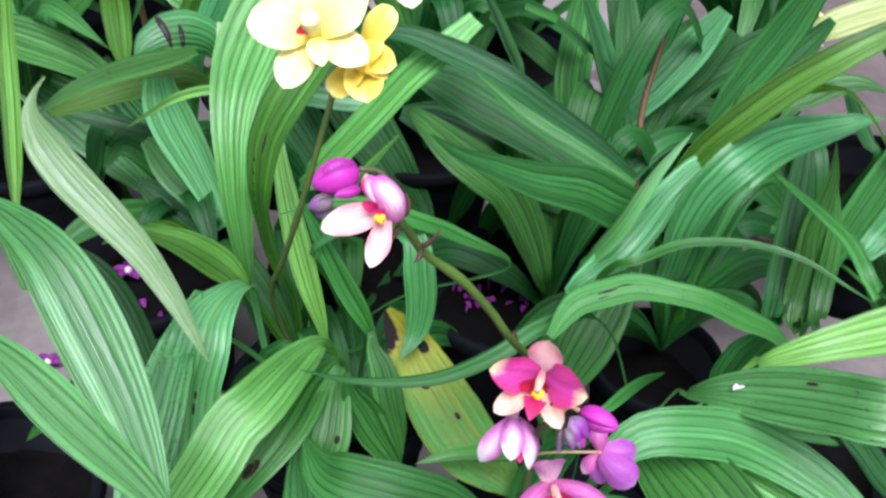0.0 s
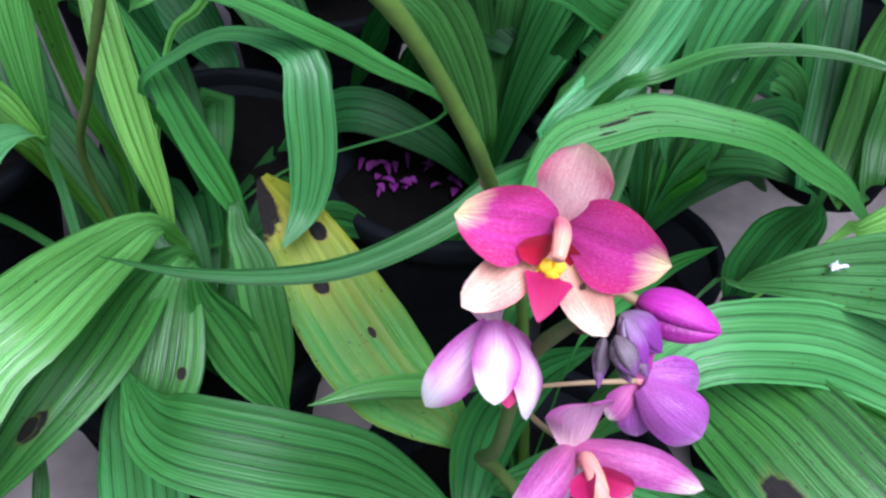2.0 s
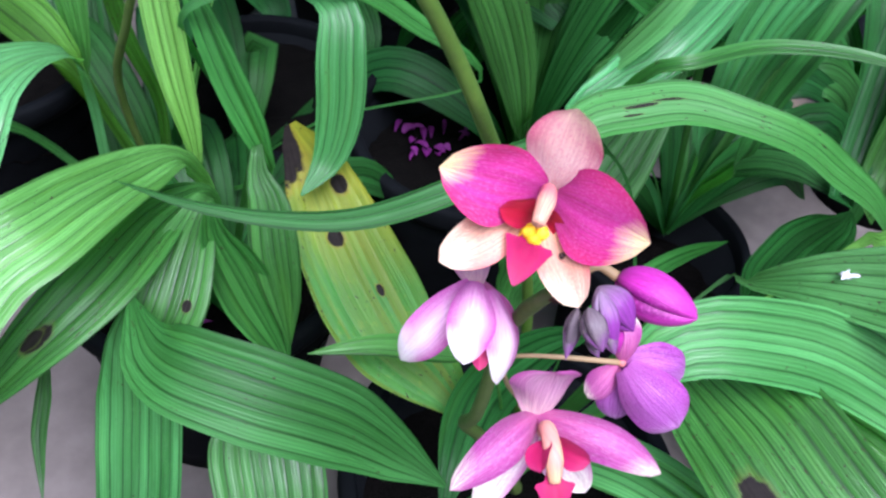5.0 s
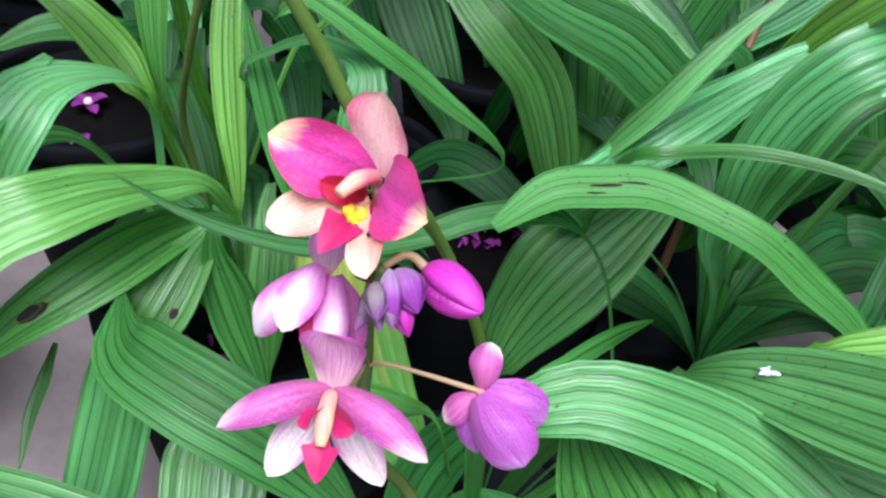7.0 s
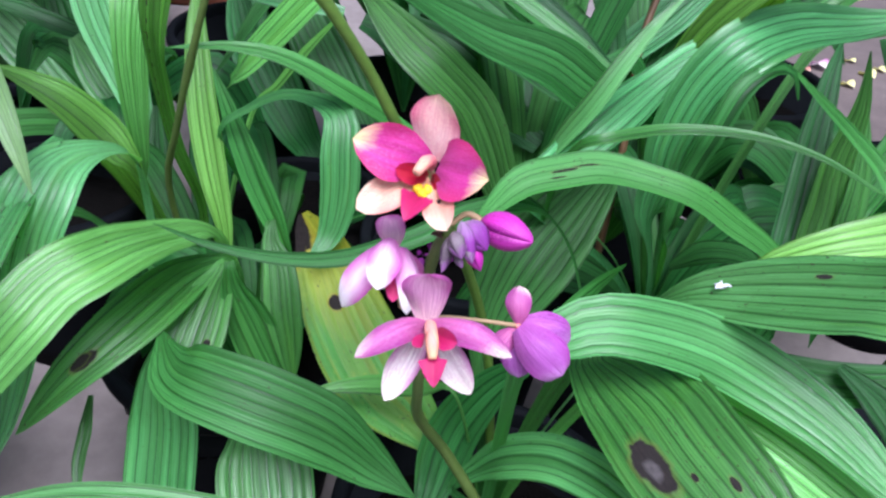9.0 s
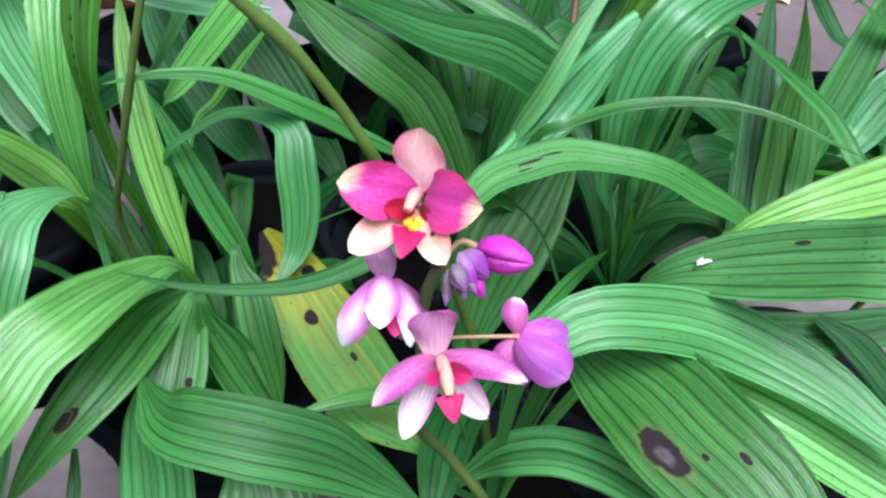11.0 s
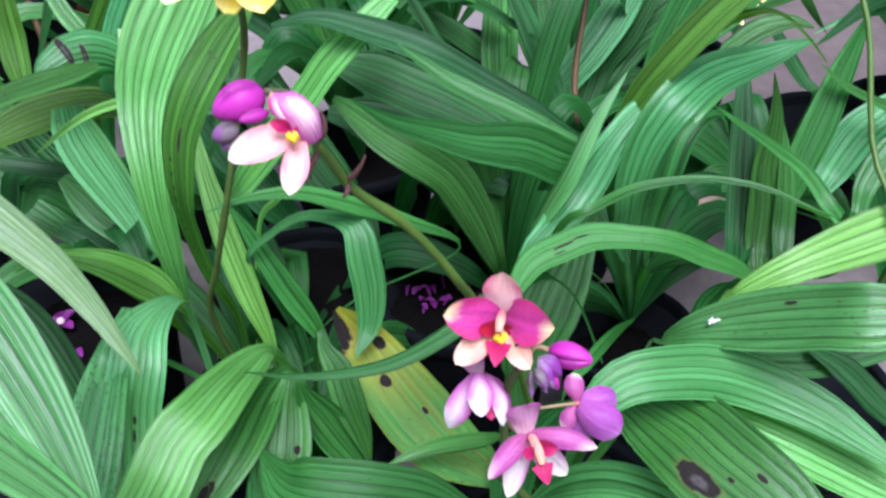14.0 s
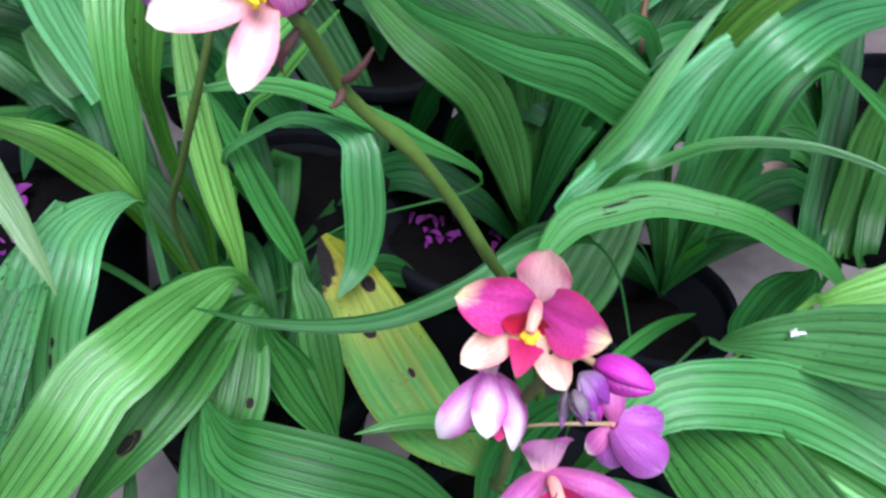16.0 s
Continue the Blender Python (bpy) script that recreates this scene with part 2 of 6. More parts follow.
def tepal_material(name, main, edge, tip, tip_at=0.8, speckle=None, centre=None, trans=0.25, mottle=None, edge_from=0.35, centre_to=0.55, sheen=0.04, veins=0.55, flame=0.0):
    """A petal: main colour, edge tint, tip patch, fine lengthwise veins."""
    m, nodes, links, bsdf = material(name)
    uv = nodes.new("ShaderNodeUVMap")
    uv.uv_map = "unit"
    sep = nodes.new("ShaderNodeSeparateXYZ")
    links.new(uv.outputs[0], sep.inputs[0])
    u = math_node(nodes, links, "ABSOLUTE", sep.outputs[0])
    n = noise_tex(nodes, links, mapped(nodes, links, "unit", (4, 1.5, 1)), 2.2, 3.0)
    wob = math_node(nodes, links, "MULTIPLY_ADD", n, 0.5, -0.25)
    er = ramp(nodes, [(edge_from, (0, 0, 0)), (1.0, (1, 1, 1))])
    links.new(math_node(nodes, links, "ADD", u, wob), er.inputs[0])
    col = mixer(nodes, links, er.outputs[0], main, edge)
    if centre:
        cr = ramp(nodes, [(0.0, (1, 1, 1)), (centre_to, (0, 0, 0))])
        links.new(math_node(nodes, links, "ADD", sep.outputs[1], wob), cr.inputs[0])
        col = mixer(nodes, links, cr.outputs[0], col, centre)
    tr_ = ramp(nodes, [(tip_at - 0.1, (0, 0, 0)), (min(1.0, tip_at + 0.12), (1, 1, 1))])
    skew = math_node(nodes, links, "MULTIPLY_ADD", sep.outputs[0], 0.12, math_node(nodes, links, "MULTIPLY_ADD", wob, 0.5, sep.outputs[1]))
    links.new(math_node(nodes, links, "MULTIPLY_ADD", u, -flame, skew), tr_.inputs[0])
    col = mixer(nodes, links, tr_.outputs[0], col, tip)
    vein = noise_tex(nodes, links, mapped(nodes, links, "unit", (7, 0.35, 1)), 4.5, 2.0)
    vl = ramp(nodes, [(0.44, (0, 0, 0)), (0.60, (veins, veins, veins))])
    links.new(vein, vl.inputs[0])
    col = mixer(nodes, links, vl.outputs[0], col, tuple(c * 0.62 for c in edge))
    if speckle:
        sp = noise_tex(nodes, links, mapped(nodes, links, "unit", (1, 1.6, 1)), 20.0, 3.0)
        sr = ramp(nodes, [(0.46, (0, 0, 0)), (0.70, (0.6, 0.6, 0.6))])
        links.new(sp, sr.inputs[0])
        col = mixer(nodes, links, sr.outputs[0], col, speckle)
    if mottle:
        mo = noise_tex(nodes, links, mapped(nodes, links, "unit", (1, 1.0, 1)), 34.0, 2.0)
        mr_ = ramp(nodes, [(0.48, (0, 0, 0)), (0.75, (0.6, 0.6, 0.6))])
        links.new(mo, mr_.inputs[0])
        col = mixer(nodes, links, mr_.outputs[0], col, mottle)
    links.new(col, bsdf.inputs["Base Color"])
    bsdf.inputs["Roughness"].default_value = 0.5
    bsdf.inputs["Specular IOR Level"].default_value = 0.3
    bsdf.inputs["Sheen Weight"].default_value = sheen
    bump = nodes.new("ShaderNodeBump")
    bump.inputs["Strength"].default_value, bump.inputs["Distance"].default_value = 0.35, 0.0003
    links.new(vein, bump.inputs["Height"])
    links.new(bump.outputs[0], bsdf.inputs["Normal"])
    translucent_out(nodes, links, bsdf, col, trans)
    return m


PET = {
    "magenta": tepal_material("petal_magenta", (0.50, 0.030, 0.25), (0.50, 0.018, 0.13), (0.92, 0.76, 0.36), 0.79, centre=(0.42, 0.030, 0.24), mottle=(0.60, 0.14, 0.40), flame=0.16),
    "rose": tepal_material("sepal_rose", (0.86, 0.50, 0.46), (0.70, 0.12, 0.26), (0.95, 0.74, 0.50), 0.90, speckle=(0.68, 0.13, 0.28), centre=(0.94, 0.82, 0.78), edge_from=0.30, centre_to=0.66, mottle=(0.90, 0.62, 0.44), veins=0.3),
    "peach": tepal_material("sepal_peach", (0.78, 0.44, 0.30), (0.70, 0.22, 0.20), (0.88, 0.72, 0.52), 0.74, speckle=(0.62, 0.10, 0.16), centre=(0.80, 0.50, 0.30), edge_from=0.6),
    "coral": tepal_material("sepal_coral", (0.84, 0.55, 0.52), (0.72, 0.27, 0.34), (0.90, 0.80, 0.66), 0.78, speckle=(0.64, 0.18, 0.26), centre=(0.78, 0.34, 0.28), edge_from=0.45, veins=0.4),
    "lilac": tepal_material("petal_lilac", (0.52, 0.120, 0.34), (0.38, 0.040, 0.27), (0.88, 0.80, 0.62), 0.88, centre=(0.50, 0.09, 0.24), mottle=(0.58, 0.30, 0.50), speckle=(0.36, 0.05, 0.25), veins=0.85),
    "fan": tepal_material("sepal_fan", (0.62, 0.34, 0.50), (0.45, 0.08, 0.33), (0.42, 0.08, 0.32), 0.93, centre=(0.80, 0.58, 0.55), speckle=(0.54, 0.14, 0.34), edge_from=0.45, veins=0.55),
    "blush": tepal_material("sepal_blush", (0.88, 0.78, 0.76), (0.54, 0.17, 0.42), (0.90, 0.86, 0.72), 0.72, speckle=(0.56, 0.18, 0.36), edge_from=0.5, veins=0.55),
    "nodding": tepal_material("petal_nodding", (0.84, 0.70, 0.78), (0.50, 0.050, 0.36), (0.92, 0.88, 0.84), 0.78, centre=(0.54, 0.09, 0.40), mottle=(0.74, 0.42, 0.64), edge_from=0.08, centre_to=0.60, veins=0.35),
    "hood": tepal_material("petal_hood", (0.88, 0.66, 0.70), (0.52, 0.05, 0.34), (0.50, 0.06, 0.36), 0.84, centre=(0.50, 0.05, 0.34), mottle=(0.78, 0.50, 0.62), edge_from=0.35, centre_to=0.42),
    "purple": tepal_material("petal_purple", (0.37, 0.095, 0.40), (0.34, 0.040, 0.32), (0.52, 0.24, 0.54), 0.9, centre=(0.42, 0.09, 0.36), mottle=(0.54, 0.25, 0.58), veins=0.85),
    "bud": tepal_material("bud_magenta", (0.44, 0.020, 0.32), (0.20, 0.006, 0.15), (0.40, 0.03, 0.30), 0.9, trans=0.1, mottle=(0.54, 0.10, 0.44), sheen=0.0, edge_from=0.72),
    "grey_bud": tepal_material("bud_grey_violet", (0.15, 0.105, 0.135), (0.030, 0.012, 0.026), (0.16, 0.040, 0.19), 0.72, trans=0.02, mottle=(0.32, 0.27, 0.26), sheen=0.0, edge_from=0.62),
    "violet_bud": tepal_material("bud_violet", (0.20, 0.028, 0.24), (0.04, 0.005, 0.05), (0.18, 0.02, 0.22), 0.9, centre=(0.30, 0.22, 0.30), trans=0.04, mottle=(0.28, 0.07, 0.32), sheen=0.0, edge_from=0.72, centre_to=0.55),
    "lip": tepal_material("lip_red", (0.40, 0.006, 0.085), (0.44, 0.012, 0.120), (0.46, 0.03, 0.14), 0.9, mottle=(0.46, 0.03, 0.13)),
    "lobe": tepal_material("lip_side_lobe", (0.34, 0.003, 0.022), (0.42, 0.006, 0.05), (0.42, 0.01, 0.06), 0.9),
    "column": tepal_material("column_rose", (0.72, 0.22, 0.22), (0.66, 0.14, 0.22), (0.82, 0.44, 0.28), 0.7, trans=0.12),
    "salmon": tepal_material("column_salmon", (0.80, 0.40, 0.28), (0.72, 0.28, 0.24), (0.84, 0.50, 0.26), 0.75, trans=0.15),
    "yellow": tepal_material("petal_yellow", (0.84, 0.77, 0.30), (0.85, 0.79, 0.40), (0.87, 0.83, 0.46), 0.85, centre=(0.92, 0.72, 0.05), trans=0.2),
    "gold": tepal_material("petal_gold", (0.86, 0.63, 0.05), (0.90, 0.72, 0.14), (0.92, 0.80, 0.25), 0.85, centre=(0.82, 0.50, 0.02), trans=0.2),
}


def simple_material(name, lo, hi, scale, rough, bump=0.0, trans=0.0, rough_var=0.1, spec=0.4):
    m, nodes, links, bsdf = material(name)
    bsdf.inputs["Specular IOR Level"].default_value = spec
    tc = nodes.new("ShaderNodeTexCoord")
    a = noise_tex(nodes, links, tc.outputs["Object"], scale, 5.0)
    b = noise_tex(nodes, links, tc.outputs["Object"], scale * 6.0, 3.0)
    f = math_node(nodes, links, "MULTIPLY_ADD", a, 0.9, math_node(nodes, links, "MULTIPLY_ADD", b, 0.7, -0.3))
    col = mixer(nodes, links, f, lo, hi)
    links.new(col, bsdf.inputs["Base Color"])
    links.new(math_node(nodes, links, "MULTIPLY_ADD", b, rough_var, rough), bsdf.inputs["Roughness"])
    if bump:
        bp = nodes.new("ShaderNodeBump")
        bp.inputs["Strength"].default_value, bp.inputs["Distance"].default_value = 0.7, bump
        links.new(b, bp.inputs["Height"])
        links.new(bp.outputs[0], bsdf.inputs["Normal"])
    if trans:
        translucent_out(nodes, links, bsdf, col, trans)
    return m


STALK = simple_material("stalk_green", (0.036, 0.078, 0.009), (0.086, 0.152, 0.020), 60.0, 0.42, 0.0003)
RACHIS = simple_material("rachis_brown_green", (0.050, 0.036, 0.022), (0.085, 0.090, 0.036), 90.0, 0.5, 0.0003)
OLIVE_STALK = simple_material("stalk_olive", (0.034, 0.062, 0.010), (0.100, 0.150, 0.030), 50.0, 0.5, 0.0003)
BROWN_STALK = simple_material("stalk_brown", (0.060, 0.026, 0.012), (0.120, 0.070, 0.030), 50.0, 0.5, 0.0003)
PEDICEL = simple_material("pedicel_tan", (0.22, 0.13, 0.065), (0.40, 0.28, 0.15), 80.0, 0.5)
BRACT = simple_material("dry_bract", (0.030, 0.010, 0.008), (0.085, 0.034, 0.028), 150.0, 0.7, 0.0004)
CALLUS = simple_material("callus_yellow", (0.85, 0.45, 0.01), (0.95, 0.68, 0.02), 300.0, 0.5, 0.0003)
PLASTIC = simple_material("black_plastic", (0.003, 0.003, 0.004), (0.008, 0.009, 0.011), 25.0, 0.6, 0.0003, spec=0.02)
# blacker than potting mix: deep shade under the leaves is in the colour
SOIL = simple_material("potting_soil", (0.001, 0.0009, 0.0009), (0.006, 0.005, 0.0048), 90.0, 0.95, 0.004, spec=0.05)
PAVING = simple_material("paving_concrete", (0.085, 0.068, 0.064), (0.225, 0.188, 0.182), 9.0, 0.85, 0.0012)
TERRACOTTA = simple_material("brick_red", (0.20, 0.060, 0.035), (0.36, 0.13, 0.08), 14.0, 0.85, 0.0015)
EARTH = simple_material("bare_earth", (0.050, 0.037, 0.034), (0.135, 0.102, 0.096), 7.0, 0.92, 0.003)
DRY = simple_material("dry_petal", (0.42, 0.24, 0.15), (0.70, 0.47, 0.34), 90.0, 0.7, 0.0004, 0.1)
FALLEN = simple_material("fallen_petal", (0.05, 0.004, 0.06), (0.26, 0.02, 0.26), 120.0, 0.6, 0.0, 0.2)
PALE_LUMP = simple_material("pale_lump", (0.42, 0.27, 0.20), (0.72, 0.56, 0.46), 40.0, 0.8, 0.001)
FLAKE = simple_material("dry_white_flake", (0.30, 0.30, 0.32), (0.78, 0.78, 0.80), 300.0, 0.7, 0.0005)
DOT = simple_material("dark_speck", (0.015, 0.006, 0.006), (0.05, 0.02, 0.02), 300.0, 0.7)


# ---- mesh helpers ----
WHERE = {}


def thing(name, at, label, category, group=""):
    ob = new(name)
    ob.location = at
    ob.empty_display_size = 0.02
    WHERE[ob.name] = Vector(at)
    return tagged(ob, label, category, group)


def part(name, bm, mat, parent=None, label="", at=None, smooth=True):
    """One mesh object out of a bmesh in world coordinates; its origin goes to its parent's."""
    origin = Vector(at) if at is not None else (WHERE[parent.name] if parent else Vector())
    bmesh.ops.translate(bm, verts=bm.verts, vec=-origin)
    me = bpy.data.meshes.new(name)
    bm.to_mesh(me)
    bm.free()
    me.materials.append(mat)
    if smooth:
        me.polygons.foreach_set("use_smooth", [True] * len(me.polygons))
    ob = new(name, me)
    if parent:
        ob.parent = parent
        ob.location = origin - WHERE[parent.name]
    else:
        ob.location = origin
    WHERE[ob.name] = origin
    return tagged(ob, label)


def spline(points, n):
    """A smooth curve through the points, evenly spaced along its length."""
    c = [Vector(p) for p in points]
    c = [2 * c[0] - c[1], *c, 2 * c[-1] - c[-2]]
    fine = []
    for i in range(1, len(c) - 2):
        for k in range(24):
            f = k / 24
            p0, p1, p2, p3 = c[i - 1:i + 3]
            fine.append(0.5 * (2 * p1 + (p2 - p0) * f + (2 * p0 - 5 * p1 + 4 * p2 - p3) * f * f + (3 * p1 - p0 - 3 * p2 + p3) * f ** 3))
    fine.append(c[-2])
    far = [0.0]
    for a, b in zip(fine, fine[1:]):
        far.append(far[-1] + (b - a).length)
    out, j = [], 0
    for k in range(n):
        d = far[-1] * k / (n - 1)
        while j < len(far) - 2 and far[j + 1] < d:
            j += 1
        f = (d - far[j]) / max(far[j + 1] - far[j], 1e-9)
        out.append(fine[j].lerp(fine[j + 1], min(1.0, max(0.0, f))))
    return out, far[-1]


def sheet(rows_of_points, uv_unit, uv_metric, uv_rib=None):
    """A quad sheet with its two UV layers."""
    bm = bmesh.new()
    l1, l2 = bm.loops.layers.uv.new("unit"), bm.loops.layers.uv.new("metric")
    l3 = bm.loops.layers.uv.new("rib") if uv_rib else None
    grid = [[bm.verts.new(p) for p in row] for row in rows_of_points]
    for i in range(len(grid) - 1):
        for j in range(len(grid[0]) - 1):
            at = ((i, j), (i, j + 1), (i + 1, j + 1), (i + 1, j))
            f = bm.faces.new([grid[a][b] for a, b in at])
            for loop, (a, b) in zip(f.loops, at):
                loop[l1].uv, loop[l2].uv = uv_unit[a][b], uv_metric[a][b]
                if l3:
                    loop[l3].uv = uv_rib[a][b]
    return bm


def blade(points, width, facing=(0.0, -0.55, 0.83), base=0.16, widest=0.45, tip=0.8, foot=0.0, ribs=0, pleat=1.0, cup=0.14, twist=(0.0, 0.0), n=44, widths=()):
    """A plicate leaf: a ribbon along the points with real pleats, a channel down its middle, a narrow foot and a pointed end."""
    line, length = spline(points, n)
    ribs = ribs or max(2, min(9, round(width / 0.0050)))
    across = ribs * 6 + 1
    rows_, u1, u2, u3 = [], [], [], []
    rnd = random.Random(int(1e4 * (points[0][0] + 3 * points[-1][1] + 7 * points[-1][2])))
    ph, wav = rnd.uniform(0, 6.28), rnd.uniform(0.012, 0.03)
    deep = [rnd.uniform(0.6, 1.3) for _ in range(11)]
    hint = Vector(facing)
    shares = []
    if widths:
        run = np.concatenate([[0.0], np.cumsum([(Vector(b) - Vector(a)).length for a, b in zip(points, points[1:])])])
        shares = np.interp(np.linspace(0, run[-1], n), run, widths) / width
        for _ in range(2):
            shares[1:-1] = (shares[:-2] + 2 * shares[1:-1] + shares[2:]) / 4
    for i, p in enumerate(line):
        s = i / (n - 1)
        t = (line[min(i + 1, n - 1)] - line[max(i - 1, 0)]).normalized()
        side = t.cross(hint)
        if side.length < 1e-3:
            side = Vector((1, 0, 0))
        side.normalize()
        nor = side.cross(t).normalized()
        a = radians(twist[0] + (twist[1] - twist[0]) * s)
        side, nor = side * math.cos(a) + nor * math.sin(a), nor * math.cos(a) - side * math.sin(a)
        if widths:
            w = shares[i]
        elif s < widest:
            w = base + (1 - base) * math.sin(math.pi / 2 * max(0.0, s - foot) / (widest - foot)) ** 1.2
        else:
            w = max(0.0, math.cos(math.pi / 2 * (s - widest) / (1 - widest))) ** tip
        w = max(w, 0.012)
        half = width / 2 * w * (1 + wav * math.sin(9 * s + ph))
        r, a1, a2, a3 = [], [], [], []
        for j in range(across):
            u = 2 * j / (across - 1) - 1
            q = ribs * (u + 1) / 2 + 0.34 * math.sin(2.3 * u + ph) + 0.17 * math.sin(7.1 * u + 2 * ph) + 0.05 * math.sin(6 * s + 3 * u + ph)
            fold = pleat * 0.30 * width / ribs * min(1.0, w * 1.2) * deep[int(q) % len(deep)] * (0.55 - 0.45 * abs(2 * (q - math.floor(q)) - 1) ** 1.7 - 0.60 * math.exp(-(abs(q - round(q)) / 0.10) ** 1.5))
            h = fold + cup * half * (u * u * 1.4 - 0.4) + 0.02 * half * math.sin(14 * s + ph) * u
            r.append(p + side * (u * half) + nor * h)
            a1.append((u, s))
            a2.append((u * half, s * length))
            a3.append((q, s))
        rows_.append(r), u1.append(a1), u2.append(a2), u3.append(a3)
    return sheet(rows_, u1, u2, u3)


def tepal_mesh(foot, end, width, facing, bow=0.12, cup=0.25, widest=0.55, base=0.25, blunt=0.55, n=18, across=11, roll=0.0):
    """A petal from foot to end; bow lifts its middle along facing, cup raises its edges."""
    a, b, f = Vector(foot), Vector(end), Vector(facing).normalized()
    t = (b - a)
    length = t.length
    t.normalize()
    f = (f - t * f.dot(t)).normalized()
    side = t.cross(f).normalized()
    c, s_ = math.cos(radians(roll)), math.sin(radians(roll))
    side, f = side * c + f * s_, f * c - side * s_
    rows_, u1, u2 = [], [], []
    wob = 900 * (a.x + b.z)
    for i in range(n):
        s = i / (n - 1)
        if s < widest:
            w = base + (1 - base) * math.sin(math.pi / 2 * s / widest)
        else:
            w = max(0.0, math.cos(math.pi / 2 * (s - widest) / (1 - widest))) ** blunt
        half = max(w * width / 2, width * 0.01)
        p = a + (b - a) * s + f * (4 * bow * length * s * (1 - s))
        r, a1, a2 = [], [], []
        for j in range(across):
            u = 2 * j / (across - 1) - 1
            h = cup * half * (u * u - 0.35) - 0.09 * half * math.exp(-(u / 0.10) ** 2) + 0.05 * half * math.sin(5 * s + 3 * u) + 0.08 * half * u * u * math.sin(9 * s + 2.6 * u + wob)
            r.append(p + side * (u * half * (1 + 0.035 * math.sin(7 * s + wob + 2 * u))) + f * h)
            a1.append((u, s))
            a2.append((u * half, s * length))
        rows_.append(r), u1.append(a1), u2.append(a2)
    return sheet(rows_, u1, u2)


def lip_mesh(foot, end, width, facing, lift=0.25, n=16, across=11):
    """A pointed lip: a narrow claw that flares into two upturned corners and ends in a blunt point."""
    a, b, f = Vector(foot), Vector(end), Vector(facing).normalized()
    t = (b - a).normalized()
    f = (f - t * f.dot(t)).normalized()
    side = t.cross(f).normalized()
    length = (b - a).length
    rows_, u1, u2 = [], [], []
    for i in range(n):
        s = i / (n - 1)
        half = width / 2 * float(np.interp(s, (0.0, 0.30, 0.52, 0.64, 0.90, 1.0), (0.28, 0.42, 1.0, 0.74, 0.30, 0.06)))
        r, a1, a2 = [], [], []
        for j in range(across):
            u = 2 * j / (across - 1) - 1
            r.append(a + (b - a) * (s - 0.16 * u * u * math.exp(-((s - 0.52) / 0.15) ** 2)) + side * (u * half) + f * (lift * half * u * u - 0.10 * half * math.exp(-(u / 0.15) ** 2) + 0.10 * length * math.sin(math.pi * s)))
            a1.append((u, s))
            a2.append((u * half, s * length))
        rows_.append(r), u1.append(a1), u2.append(a2)
    return sheet(rows_, u1, u2)


def tube(points, radii, sides=10, n=24, knots=()):
    """A round stalk through the points; radii are spread along it; knots are swollen joints (share, gain)."""
    line, length = spline(points, n)
    rows_, u1, u2 = [], [], []
    ref = Vector((0.3, 0.9, 0.2))
    for i, p in enumerate(line):
        s = i / (n - 1)
        t = (line[min(i + 1, n - 1)] - line[max(i - 1, 0)]).normalized()
        x = t.cross(ref).normalized()
        y = t.cross(x)
        k = s * (len(radii) - 1)
        j = min(int(k), len(radii) - 2)
        r0 = radii[j] + (radii[j + 1] - radii[j]) * (k - j)
        for share, gain in knots:
            r0 *= 1 + gain * math.exp(-((s - share) / 0.018) ** 2)
        r, a1, a2 = [], [], []
        for q in range(sides + 1):
            a = 2 * math.pi * q / sides
            r.append(p + (x * math.cos(a) + y * math.sin(a)) * r0)
            a1.append((2 * q / sides - 1, s))
            a2.append((r0 * a, s * length))
        rows_.append(r), u1.append(a1), u2.append(a2)
    bm = sheet(rows_, u1, u2)
    bmesh.ops.remove_doubles(bm, verts=bm.verts, dist=1e-6)
    bmesh.ops.holes_fill(bm, edges=bm.edges, sides=sides)
    return bm


def bud_mesh(foot, end, width, ridges=3, pointed=0.7):
    """A closed bud: a plump spindle with shallow furrows where its sepals meet."""
    a, b = Vector(foot), Vector(end)
    t = (b - a).normalized()
    x = t.cross(Vector((0.2, 0.3, 1))).normalized()
    y = t.cross(x)
    rows_, u1, u2 = [], [], []
    n, sides = 20, 36
    for i in range(n):
        s = i / (n - 1)
        w = math.sin(math.pi * s ** 0.85) ** pointed if 0 < s < 1 else 0.03
        r, a1, a2 = [], [], []
        for q in range(sides + 1):
            an = 2 * math.pi * q / sides
            furrow = 1 - 0.20 * max(0.0, math.cos(ridges * an)) ** 12
            r.append(a + (b - a) * s + (x * math.cos(an) + y * math.sin(an)) * max(w * furrow * width / 2, 0.0001))
            a1.append((math.cos(ridges * an / 2), s))
            a2.append((0.001 * q, 0.01 * s))
        rows_.append(r), u1.append(a1), u2.append(a2)
    return sheet(rows_, u1, u2)


def blob(at, size, seed, squash=(1, 1, 1), rough=0.25, div=2):
    bm = bmesh.new()
    bmesh.ops.create_icosphere(bm, subdivisions=div, radius=size)
    for v in bm.verts:
        k = 1 + rough * noise.noise(v.co * (1.6 / size) + Vector((seed, seed * 2.3, 0)))
        v.co = Vector(at) + Vector((v.co.x * squash[0], v.co.y * squash[1], v.co.z * squash[2])) * k
    return bm


# ---- ground ----
def ground_sheet():
    bm = bmesh.new()
    bmesh.ops.create_grid(bm, x_segments=140, y_segments=140, size=1.0)
    for v in bm.verts:
        x, y = v.co.x, v.co.y
        v.co.x, v.co.y = 60 * x ** 5 + 3 * x * abs(x) + 0.6 * x, 60 * y ** 5 + 3 * y * abs(y) + 0.6 * y + 0.5
        v.co.z = 0.004 * noise.noise(Vector((v.co.x * 5, v.co.y * 5, 0)))
    return bm


